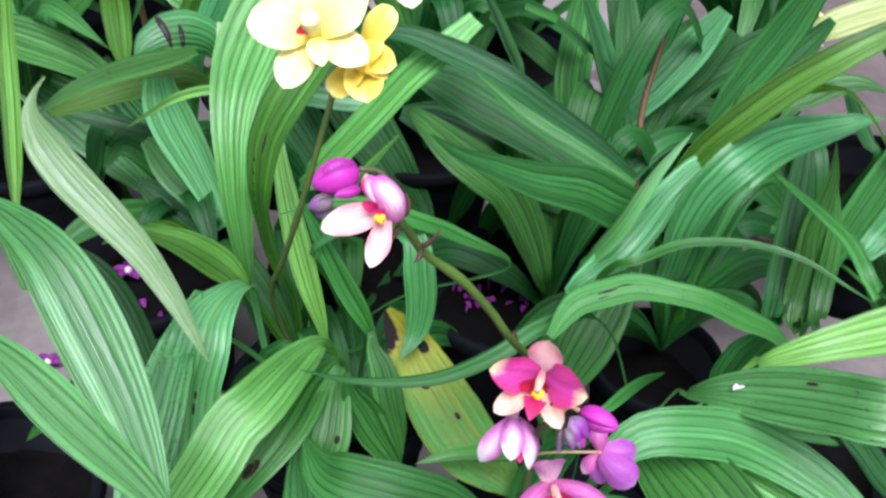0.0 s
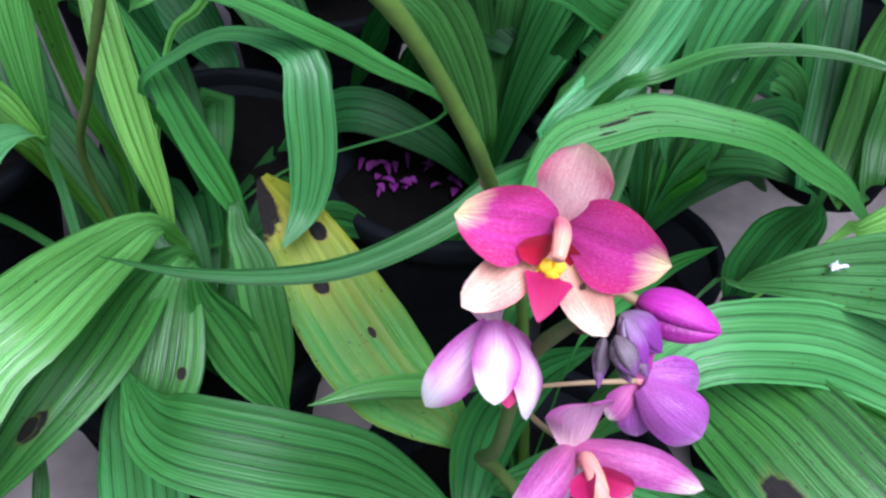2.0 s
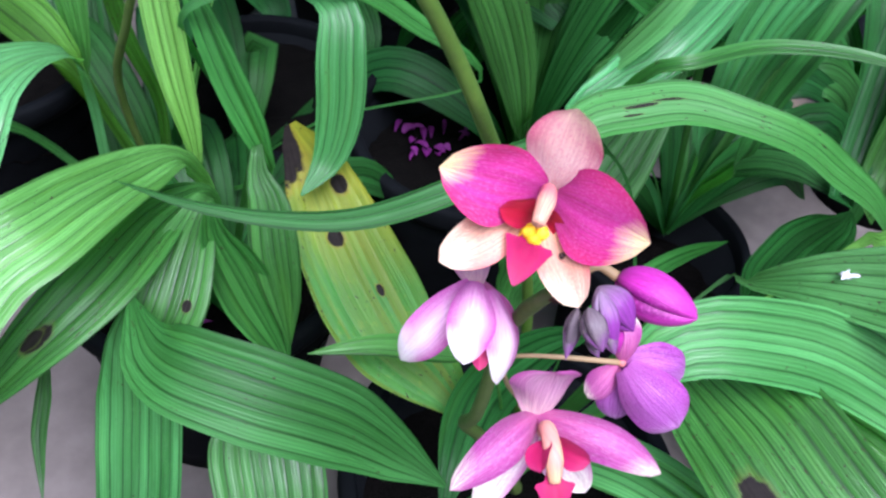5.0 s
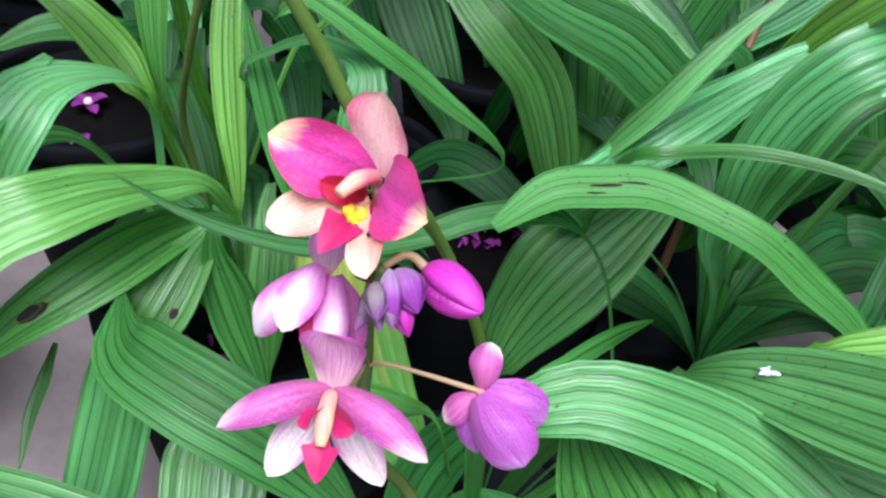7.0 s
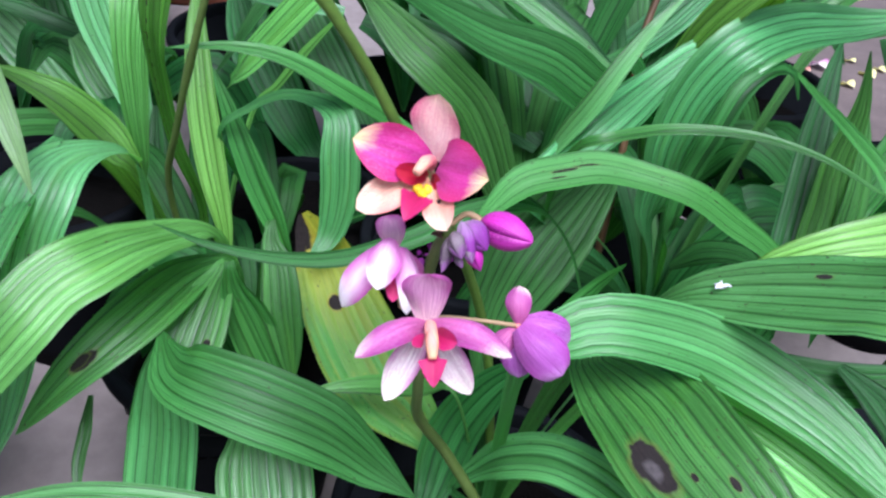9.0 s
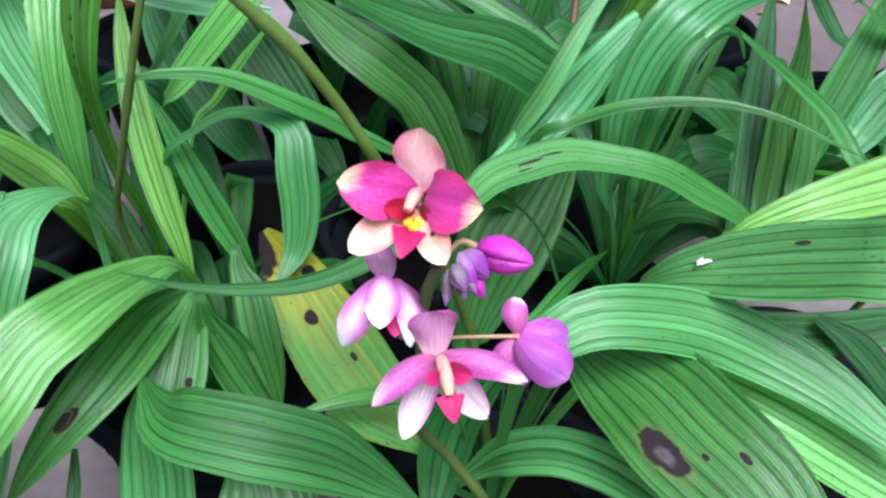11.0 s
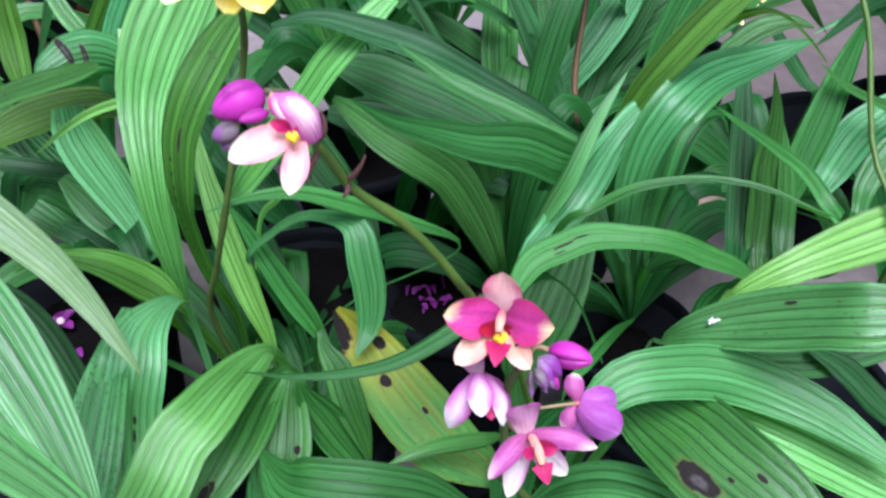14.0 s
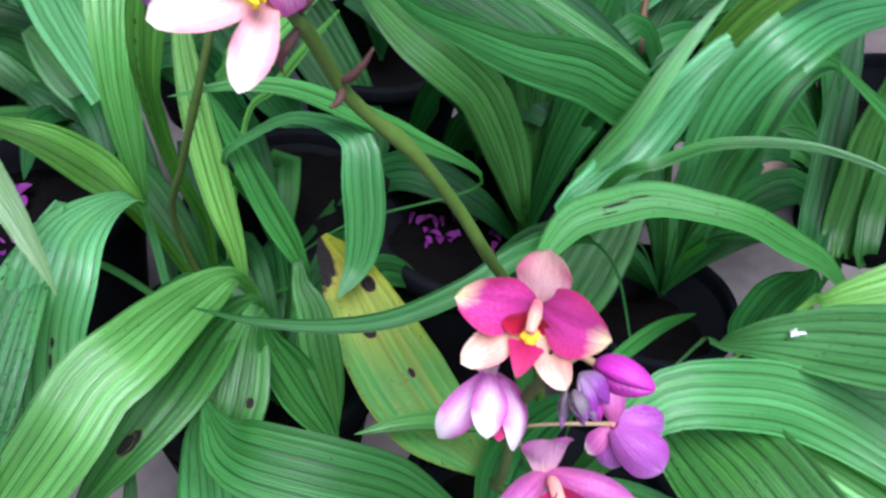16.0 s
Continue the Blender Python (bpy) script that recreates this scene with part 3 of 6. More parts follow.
tagged(part("ground", ground_sheet(), PAVING), "dusty pinkish grey concrete yard under the pots", "ground", kind="structure")


def earth_patch(at, r):
    """Bare trodden earth with a ragged edge, slightly proud of the concrete."""
    bm = bmesh.new()
    rings = [[bm.verts.new(Vector(at))]]
    for i in range(1, 15):
        s = i / 14
        ring = []
        for k in range(72):
            a = 2 * math.pi * k / 72
            q = r * s * (1 + 0.22 * noise.noise(Vector((2.0 * math.cos(a), 2.0 * math.sin(a), 3.0))) + 0.05 * noise.noise(Vector((9 * math.cos(a), 9 * math.sin(a), 1.0))))
            p = Vector((at[0] + 1.15 * q * math.cos(a), at[1] + q * math.sin(a), 0))
            ring.append(bm.verts.new((p.x, p.y, -0.004 + 0.016 * (1 - s ** 4) + 0.006 * noise.noise(p * 9))))
        rings.append(ring)
    for k in range(72):
        bm.faces.new((rings[0][0], rings[1][k], rings[1][(k + 1) % 72]))
        for a, b in zip(rings[1:], rings[2:]):
            bm.faces.new((a[k], b[k], b[(k + 1) % 72], a[(k + 1) % 72]))
    return bm


# brown earth; its darker tone also stands in for shade at the back
tagged(part("earth", earth_patch((0.95, 1.30, 0.012), 0.62), EARTH), "bare brown earth with litter beside the pots", "ground", kind="structure")


def plant_pot(at, r, height, label, ribs=0, soil_drop=0.05):
    """A black nursery pot: tapered wall with thickness, rolled rim, optional ribs, filled with soil."""
    at = Vector(at)
    pot = thing("plant_pot", at, label, "plant pot", "nursery pots")
    sides = 48

    def lathe(profile):
        bm = bmesh.new()
        rings = [[bm.verts.new(at + Vector((q * math.cos(2 * math.pi * k / sides), q * math.sin(2 * math.pi * k / sides), z))) for k in range(sides)] for q, z in profile]
        for a, b in zip(rings, rings[1:]):
            for k in range(sides):
                bm.faces.new((a[k], a[(k + 1) % sides], b[(k + 1) % sides], b[k]))
        return bm, rings
    prof = [(0.72 * r, 0.0)]
    steps = max(6, ribs * 4)
    for i in range(1, steps + 1):
        s = i / steps
        bulge = 0.003 * math.sin(s * ribs * 2 * math.pi) if ribs else 0.0
        prof.append((r * (0.72 + 0.26 * s) + bulge, height * 0.93 * s))
    prof += [(r * 0.97, height * 0.93), (r * 0.945, height * 0.94), (0.7 * r, 0.006)]
    bm, rings = lathe(prof)
    bm.faces.new(list(reversed(rings[0])))
    bm.faces.new(rings[-1])
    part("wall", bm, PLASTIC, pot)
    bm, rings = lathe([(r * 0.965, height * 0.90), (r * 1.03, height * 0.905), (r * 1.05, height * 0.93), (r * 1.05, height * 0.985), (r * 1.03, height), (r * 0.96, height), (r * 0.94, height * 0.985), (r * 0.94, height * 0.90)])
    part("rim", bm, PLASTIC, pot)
    bm = bmesh.new()
    z = height - soil_drop
    bmesh.ops.create_circle(bm, cap_ends=True, radius=r * 0.93, segments=40)
    bmesh.ops.inset_region(bm, faces=bm.faces, thickness=r * 0.12)
    bmesh.ops.subdivide_edges(bm, edges=bm.edges, cuts=2, use_grid_fill=True)
    bmesh.ops.triangulate(bm, faces=[f for f in bm.faces if len(f.verts) > 4])
    bmesh.ops.subdivide_edges(bm, edges=bm.edges, cuts=2, use_grid_fill=True)
    for v in bm.verts:
        v.co = at + Vector((v.co.x, v.co.y, z + 0.006 * noise.noise(v.co * 60) + 0.004 * noise.noise(v.co * 160)))
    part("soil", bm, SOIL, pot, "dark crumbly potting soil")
    return pot


def orchid_plant(at, label):
    return thing("orchid_plant", at, label, "orchid", "potted ground orchids")


def leaf(plant, kind, points, width, mat=None, label="", **shape):
    if kind in ("dark", "deep", "emerald"):
        shape["pleat"] = 0.65 * shape.get("pleat", 1.0)
    return part("leaf", blade(points, width, **shape), mat or LEAF[kind], plant, label)


# ---- pots ----
plant_pot((0.065, 0.575, 0), 0.085, 0.19, "black plastic nursery pot with dark soil and fallen petals")
plant_pot((-0.098, 0.465, 0), 0.088, 0.17, "black plastic nursery pot hidden under pleated leaves")
plant_pot((0.085, 0.33, 0), 0.085, 0.17, "black plastic nursery pot holding the flowering orchid")
plant_pot((-0.09, 0.64, 0), 0.085, 0.155, "black plastic nursery pot in the dark between leaves", soil_drop=0.02)
plant_pot((0.190, 0.505, 0), 0.058, 0.17, "small black plastic nursery pot under long arching leaves")
plant_pot((0.312, 0.432, 0), 0.075, 0.15, "black plastic nursery pot half hidden under a broad leaf")
plant_pot((-0.30, 0.63, 0), 0.09, 0.17, "black plastic nursery pot with fallen purple petals on its soil")
plant_pot((0.50, 0.77, 0), 0.085, 0.17, "black plastic nursery pot on the yard")
plant_pot((0.20, 0.80, 0), 0.09, 0.17, "black plastic nursery pot behind dense leaves")
plant_pot((-0.36, 0.36, 0), 0.09, 0.17, "black plastic nursery pot under bright leaning leaves")
plant_pot((-0.545, 1.20, 0), 0.16, 0.285, "large ribbed black plastic pot", ribs=7)
plant_pot((-0.11, 0.12, 0), 0.085, 0.17, "black plastic nursery pot at the front of the row")

# ---- leaves, plant by plant, foot to end ----
front_plant = orchid_plant((0.085, 0.335, 0.145), "flowering ground orchid with broad pleated green leaves and pink blooms")
leaf(front_plant, "mid", [(0.085, 0.335, 0.145), (0.088, 0.336, 0.216), (0.092, 0.337, 0.287), (0.108, 0.343, 0.308), (0.121, 0.341, 0.331), (0.130, 0.329, 0.355)], 0.008, base=0.14, foot=0.63, widest=0.79)
leaf(front_plant, "deep", [(0.085, 0.335, 0.145), (0.071, 0.320, 0.164), (0.050, 0.298, 0.183), (0.054, 0.321, 0.198), (0.063, 0.340, 0.224), (0.082, 0.346, 0.255), (0.103, 0.342, 0.278)], 0.029, base=0.14, foot=0.33, widest=0.61)
leaf(front_plant, "deep", [(0.135, 0.395, 0.250), (0.115, 0.398, 0.310), (0.090, 0.392, 0.340), (0.058, 0.377, 0.342), (0.034, 0.363, 0.334), (-0.000, 0.352, 0.324), (-0.031, 0.348, 0.322), (-0.065, 0.346, 0.327), (-0.094, 0.345, 0.338)], 0.012, widest=0.4, base=0.14, foot=0.3)
leaf(front_plant, "mid", [(0.085, 0.335, 0.145), (0.075, 0.335, 0.200), (0.060, 0.335, 0.255), (0.042, 0.347, 0.245), (0.009, 0.355, 0.234), (-0.023, 0.350, 0.229)], 0.012, base=0.14, foot=0.55, widest=0.74)
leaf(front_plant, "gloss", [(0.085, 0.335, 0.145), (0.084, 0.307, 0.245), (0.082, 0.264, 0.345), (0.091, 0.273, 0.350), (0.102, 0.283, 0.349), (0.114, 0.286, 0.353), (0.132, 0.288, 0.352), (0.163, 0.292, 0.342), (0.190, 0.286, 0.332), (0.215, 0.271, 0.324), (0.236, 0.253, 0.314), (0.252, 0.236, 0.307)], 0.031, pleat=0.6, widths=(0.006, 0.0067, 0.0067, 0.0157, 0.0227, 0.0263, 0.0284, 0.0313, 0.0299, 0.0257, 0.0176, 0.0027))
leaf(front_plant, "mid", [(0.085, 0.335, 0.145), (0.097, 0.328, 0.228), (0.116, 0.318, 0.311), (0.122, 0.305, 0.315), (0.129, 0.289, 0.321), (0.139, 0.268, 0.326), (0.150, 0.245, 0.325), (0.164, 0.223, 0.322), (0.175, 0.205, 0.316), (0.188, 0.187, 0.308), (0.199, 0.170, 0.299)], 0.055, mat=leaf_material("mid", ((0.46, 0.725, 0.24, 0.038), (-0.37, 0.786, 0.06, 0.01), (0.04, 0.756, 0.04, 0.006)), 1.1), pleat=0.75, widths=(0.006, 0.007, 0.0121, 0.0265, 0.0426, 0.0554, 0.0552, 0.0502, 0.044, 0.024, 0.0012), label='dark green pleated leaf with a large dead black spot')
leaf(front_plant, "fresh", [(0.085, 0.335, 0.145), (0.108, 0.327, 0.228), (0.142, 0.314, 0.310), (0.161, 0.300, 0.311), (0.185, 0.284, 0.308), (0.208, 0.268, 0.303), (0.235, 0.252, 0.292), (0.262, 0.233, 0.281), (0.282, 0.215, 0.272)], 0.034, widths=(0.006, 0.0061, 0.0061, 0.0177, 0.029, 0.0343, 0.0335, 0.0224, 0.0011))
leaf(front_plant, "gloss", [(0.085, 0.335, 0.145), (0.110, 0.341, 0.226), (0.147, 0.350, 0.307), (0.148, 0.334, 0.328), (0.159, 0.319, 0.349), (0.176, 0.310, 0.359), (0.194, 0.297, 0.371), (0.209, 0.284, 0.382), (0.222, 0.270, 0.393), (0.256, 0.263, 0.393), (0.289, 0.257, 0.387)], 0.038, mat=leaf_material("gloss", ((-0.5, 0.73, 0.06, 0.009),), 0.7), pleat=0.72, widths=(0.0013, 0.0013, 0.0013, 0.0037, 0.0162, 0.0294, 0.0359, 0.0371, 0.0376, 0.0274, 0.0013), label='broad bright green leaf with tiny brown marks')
leaf(front_plant, "light", [(0.085, 0.335, 0.145), (0.125, 0.338, 0.244), (0.185, 0.343, 0.342), (0.188, 0.338, 0.351), (0.202, 0.336, 0.362), (0.227, 0.336, 0.373), (0.268, 0.343, 0.379), (0.316, 0.349, 0.386), (0.357, 0.350, 0.391)], 0.031, widths=(0.0018, 0.0018, 0.0018, 0.0054, 0.0142, 0.0205, 0.031, 0.0301, 0.0015))
leaf(front_plant, "gloss", [(0.085, 0.335, 0.145), (0.077, 0.329, 0.172), (0.064, 0.319, 0.199), (0.075, 0.312, 0.224), (0.087, 0.298, 0.252), (0.105, 0.281, 0.275), (0.123, 0.264, 0.285), (0.139, 0.247, 0.287), (0.154, 0.227, 0.284)], 0.024, widths=(0.0042, 0.0042, 0.0042, 0.0113, 0.022, 0.0244, 0.0228, 0.0193, 0.0064))
leaf(front_plant, "deep", [(0.085, 0.335, 0.145), (0.081, 0.357, 0.189), (0.074, 0.391, 0.233), (0.077, 0.393, 0.245), (0.083, 0.402, 0.265), (0.095, 0.415, 0.288), (0.112, 0.437, 0.304), (0.129, 0.456, 0.318), (0.145, 0.472, 0.328)], 0.053, widths=(0.006, 0.007, 0.0121, 0.0238, 0.0411, 0.0535, 0.0481, 0.0323, 0.0089))
leaf(front_plant, "arch", [(0.064, 0.362, 0.350), (0.077, 0.378, 0.357), (0.086, 0.384, 0.361), (0.100, 0.386, 0.365), (0.120, 0.388, 0.369), (0.142, 0.383, 0.369), (0.167, 0.379, 0.364), (0.189, 0.380, 0.350), (0.216, 0.386, 0.330), (0.237, 0.388, 0.308)], 0.019, mat=leaf_material("arch", ((-0.10, 0.245, 0.08, 0.035), (-0.22, 0.300, 0.06, 0.030), (0.25, 0.225, 0.05, 0.020), (-0.45, 0.62, 0.04, 0.008)), 0.7), pleat=0.16, widths=(0.0060, 0.0156, 0.0182, 0.0189, 0.0189, 0.0157, 0.0152, 0.0162, 0.0128, 0.0056), label='arching pale green leaf with small brown scuffs')
leaf(front_plant, "dark", [(0.175, 0.350, 0.280), (0.217, 0.346, 0.285), (0.254, 0.339, 0.287), (0.289, 0.337, 0.293), (0.332, 0.333, 0.300)], 0.024, widths=(0.0054, 0.0201, 0.024, 0.0199, 0.0053))
leaf(front_plant, "dark", [(0.249, 0.341, 0.297), (0.268, 0.327, 0.287), (0.282, 0.311, 0.274), (0.300, 0.290, 0.257)], 0.019, widths=(0.0053, 0.0183, 0.0195, 0.0077))
leaf(front_plant, "gloss", [(0.085, 0.335, 0.145), (0.067, 0.298, 0.199), (0.040, 0.243, 0.252), (0.009, 0.235, 0.251), (-0.034, 0.234, 0.255), (-0.072, 0.232, 0.260), (-0.105, 0.231, 0.260), (-0.137, 0.229, 0.259), (-0.157, 0.229, 0.259)], 0.035, widths=(0.006, 0.007, 0.0125, 0.0268, 0.0347, 0.0353, 0.0303, 0.0121, 0.0008))

left_plant = orchid_plant((-0.078, 0.430, 0.145), "ground orchid with arching pleated leaves and one yellowing leaf")
leaf(left_plant, "mid", [(-0.078, 0.430, 0.145), (-0.079, 0.428, 0.199), (-0.080, 0.426, 0.252), (-0.095, 0.393, 0.270), (-0.110, 0.349, 0.273), (-0.136, 0.316, 0.257), (-0.162, 0.299, 0.228)], 0.033, mat=leaf_material("mid", ((0.06, 0.814, 0.26, 0.03), (0.17, 0.821, 0.21, 0.022)), 0.7), base=0.14, foot=0.38, widest=0.64, label='shaded green leaf with dark scars')
leaf(left_plant, "mid", [(-0.078, 0.430, 0.145), (-0.117, 0.436, 0.205), (-0.177, 0.444, 0.265), (-0.204, 0.406, 0.283), (-0.226, 0.367, 0.305), (-0.237, 0.325, 0.325), (-0.240, 0.285, 0.346)], 0.031, base=0.14, foot=0.45, widest=0.68)
leaf(left_plant, "fresh", [(-0.078, 0.430, 0.145), (-0.081, 0.435, 0.190), (-0.086, 0.443, 0.234), (-0.089, 0.431, 0.262), (-0.093, 0.414, 0.286), (-0.102, 0.387, 0.300), (-0.110, 0.357, 0.314), (-0.120, 0.333, 0.319), (-0.134, 0.318, 0.315), (-0.145, 0.298, 0.305), (-0.164, 0.283, 0.283), (-0.183, 0.272, 0.261), (-0.203, 0.264, 0.241)], 0.039, widths=(0.006, 0.0062, 0.0062, 0.0081, 0.014, 0.0289, 0.0344, 0.0376, 0.0387, 0.0388, 0.036, 0.0251, 0.0011))
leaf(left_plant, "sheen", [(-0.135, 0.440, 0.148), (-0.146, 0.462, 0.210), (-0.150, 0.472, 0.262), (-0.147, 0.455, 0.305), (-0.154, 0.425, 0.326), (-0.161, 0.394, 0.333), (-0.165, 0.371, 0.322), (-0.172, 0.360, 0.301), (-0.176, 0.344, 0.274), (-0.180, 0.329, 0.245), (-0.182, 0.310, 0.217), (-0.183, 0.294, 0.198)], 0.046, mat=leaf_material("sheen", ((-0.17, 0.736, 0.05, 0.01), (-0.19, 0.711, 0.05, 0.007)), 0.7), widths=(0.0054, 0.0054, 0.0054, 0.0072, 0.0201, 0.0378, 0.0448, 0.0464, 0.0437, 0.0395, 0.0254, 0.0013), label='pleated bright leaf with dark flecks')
leaf(left_plant, "mid", [(-0.078, 0.430, 0.145), (-0.077, 0.420, 0.208), (-0.077, 0.405, 0.270), (-0.079, 0.391, 0.271), (-0.081, 0.374, 0.267), (-0.084, 0.354, 0.256), (-0.088, 0.342, 0.245), (-0.092, 0.332, 0.233)], 0.036, mat=leaf_material("mid", ((-0.44, 0.853, 0.13, 0.013),), 0.7), widths=(0.0049, 0.0049, 0.0049, 0.0155, 0.0276, 0.0357, 0.0312, 0.0164), label='green pleated leaf with a small brown scar')
leaf(left_plant, "mid", [(-0.078, 0.430, 0.145), (-0.075, 0.413, 0.215), (-0.071, 0.386, 0.286), (-0.068, 0.380, 0.272), (-0.060, 0.376, 0.256), (-0.051, 0.372, 0.235), (-0.041, 0.366, 0.216), (-0.034, 0.361, 0.202)], 0.027, widths=(0.004, 0.004, 0.004, 0.0136, 0.0248, 0.0274, 0.0178, 0.0029))
leaf(left_plant, "mid", [(-0.078, 0.430, 0.145), (-0.069, 0.426, 0.219), (-0.056, 0.419, 0.292), (-0.053, 0.407, 0.286), (-0.047, 0.398, 0.277), (-0.042, 0.383, 0.258), (-0.037, 0.373, 0.238), (-0.033, 0.363, 0.216)], 0.024, widths=(0.0042, 0.0042, 0.0042, 0.0091, 0.0195, 0.0237, 0.0169, 0.0014))
leaf(left_plant, "gloss", [(-0.099, 0.351, 0.260), (-0.101, 0.344, 0.237), (-0.098, 0.333, 0.211), (-0.097, 0.317, 0.188), (-0.096, 0.301, 0.168), (-0.096, 0.282, 0.147), (-0.094, 0.262, 0.129), (-0.094, 0.246, 0.115)], 0.041, widths=(0.0035, 0.0219, 0.0386, 0.0406, 0.04, 0.0342, 0.0193, 0.0011))
leaf(left_plant, "sheen", [(-0.171, 0.417, 0.336), (-0.176, 0.392, 0.328), (-0.181, 0.365, 0.320), (-0.184, 0.337, 0.311), (-0.187, 0.311, 0.300), (-0.189, 0.285, 0.290), (-0.191, 0.265, 0.278), (-0.192, 0.248, 0.269)], 0.035, mat=leaf_material("gloss", ((0.1, 0.55, 0.10, 0.02), (-0.3, 0.62, 0.06, 0.012), (0.35, 0.70, 0.07, 0.012), (-0.1, 0.76, 0.06, 0.01)), 1.6), widths=(0.0057, 0.0199, 0.0305, 0.0354, 0.0351, 0.0295, 0.0174, 0.0015), label='dull green pleated leaf peppered with dark flecks')
leaf(left_plant, "gloss", [(-0.050, 0.339, 0.221), (-0.040, 0.321, 0.211), (-0.036, 0.309, 0.202), (-0.030, 0.290, 0.189), (-0.026, 0.271, 0.172), (-0.022, 0.253, 0.150), (-0.020, 0.239, 0.132)], 0.052, widths=(0.0161, 0.0479, 0.0519, 0.0502, 0.0449, 0.0267, 0.0011))
leaf(left_plant, "emerald", [(-0.097, 0.344, 0.270), (-0.089, 0.328, 0.270), (-0.081, 0.316, 0.271), (-0.067, 0.306, 0.275), (-0.036, 0.299, 0.271), (-0.002, 0.298, 0.257), (0.024, 0.297, 0.235), (0.045, 0.292, 0.222)], 0.039, pleat=0.7, widths=(0.0020, 0.0149, 0.0295, 0.0375, 0.0388, 0.0360, 0.0220, 0.0015))
leaf(left_plant, "yellow", [(0.058, 0.340, 0.199), (0.041, 0.355, 0.207), (0.019, 0.371, 0.217), (0.003, 0.389, 0.229), (-0.012, 0.409, 0.243), (-0.023, 0.426, 0.255), (-0.032, 0.441, 0.265), (-0.040, 0.452, 0.269), (-0.046, 0.462, 0.272)], 0.053, mat=leaf_material("yellow", ((-1.15, 0.943, 1.11, 0.145), (0.48, 0.774, 0.23, 0.033), (-0.11, 0.633, 0.17, 0.032), (0.24, 0.443, 0.07, 0.02)), 0.7, turning=(0.075, 0.30, 0.045)), pleat=0.28, widths=(0.005, 0.0306, 0.0486, 0.0531, 0.0492, 0.0403, 0.0301, 0.019, 0.0061), label='yellowing leaf with a blackened tip')
leaf(left_plant, "mid", [(-0.148, 0.352, 0.205), (-0.147, 0.337, 0.193), (-0.147, 0.322, 0.181), (-0.144, 0.308, 0.170), (-0.141, 0.297, 0.164)], 0.008, widths=(0.0034, 0.008, 0.0079, 0.0039, 0.0006))

left2_plant = orchid_plant((-0.125, 0.500, 0.145), "upright ground orchid with narrow striped leaves and a yellow flower stalk")
leaf(left2_plant, "dark", [(-0.160, 0.514, 0.164), (-0.167, 0.536, 0.189), (-0.176, 0.556, 0.215), (-0.185, 0.582, 0.236), (-0.192, 0.608, 0.258)], 0.024, widths=(0.0043, 0.0190, 0.0241, 0.0201, 0.0053))
leaf(left2_plant, "olive", [(-0.185, 0.566, 0.168), (-0.201, 0.575, 0.201), (-0.221, 0.577, 0.230), (-0.242, 0.574, 0.257), (-0.260, 0.571, 0.267)], 0.022, widths=(0.0046, 0.0198, 0.0222, 0.0175, 0.0035))
leaf(left2_plant, "light", [(-0.125, 0.500, 0.145), (-0.115, 0.488, 0.181), (-0.100, 0.470, 0.217), (-0.100, 0.471, 0.244), (-0.109, 0.483, 0.284), (-0.118, 0.501, 0.326), (-0.127, 0.531, 0.361), (-0.132, 0.561, 0.388)], 0.020, base=0.14, foot=0.29, widest=0.59)
leaf(left2_plant, "mid", [(-0.125, 0.500, 0.145), (-0.100, 0.489, 0.182), (-0.062, 0.474, 0.220), (-0.063, 0.470, 0.245), (-0.082, 0.481, 0.286), (-0.098, 0.494, 0.320), (-0.111, 0.506, 0.345)], 0.018, base=0.14, foot=0.42, widest=0.66)
leaf(left2_plant, "lime", [(-0.125, 0.500, 0.145), (-0.141, 0.488, 0.214), (-0.157, 0.476, 0.283), (-0.162, 0.475, 0.292), (-0.175, 0.477, 0.307), (-0.194, 0.474, 0.328), (-0.212, 0.470, 0.341), (-0.226, 0.463, 0.350), (-0.241, 0.445, 0.354)], 0.026, pleat=0.6, widths=(0.0050, 0.0060, 0.0060, 0.0188, 0.0263, 0.0226, 0.0133, 0.0053, 0.0016))
leaf(left2_plant, "fresh", [(-0.125, 0.500, 0.145), (-0.141, 0.503, 0.191), (-0.164, 0.508, 0.237), (-0.158, 0.492, 0.278), (-0.155, 0.486, 0.326), (-0.154, 0.493, 0.371), (-0.153, 0.526, 0.411), (-0.146, 0.565, 0.432), (-0.132, 0.601, 0.452), (-0.115, 0.633, 0.471), (-0.101, 0.659, 0.486)], 0.063, widths=(0.0046, 0.0046, 0.0046, 0.0087, 0.0185, 0.0238, 0.0378, 0.0573, 0.0631, 0.0516, 0.0263))
leaf(left2_plant, "fresh", [(-0.127, 0.592, 0.292), (-0.111, 0.579, 0.313), (-0.082, 0.578, 0.346), (-0.049, 0.581, 0.383), (-0.029, 0.581, 0.407), (-0.006, 0.588, 0.425), (0.023, 0.609, 0.442)], 0.026, widths=(0.0114, 0.0229, 0.0263, 0.0264, 0.0258, 0.0233, 0.0158))
leaf(left2_plant, "light", [(-0.125, 0.500, 0.145), (-0.116, 0.523, 0.216), (-0.102, 0.558, 0.287), (-0.083, 0.557, 0.311), (-0.063, 0.557, 0.338), (-0.038, 0.561, 0.367)], 0.007, widths=(0.0034, 0.0034, 0.0034, 0.0066, 0.0073, 0.0012))
leaf(left2_plant, "stripe", [(-0.055, 0.670, 0.324), (-0.090, 0.672, 0.328), (-0.125, 0.674, 0.333), (-0.159, 0.677, 0.340), (-0.184, 0.679, 0.347)], 0.021, widths=(0.0094, 0.0206, 0.0213, 0.0184, 0.0046))
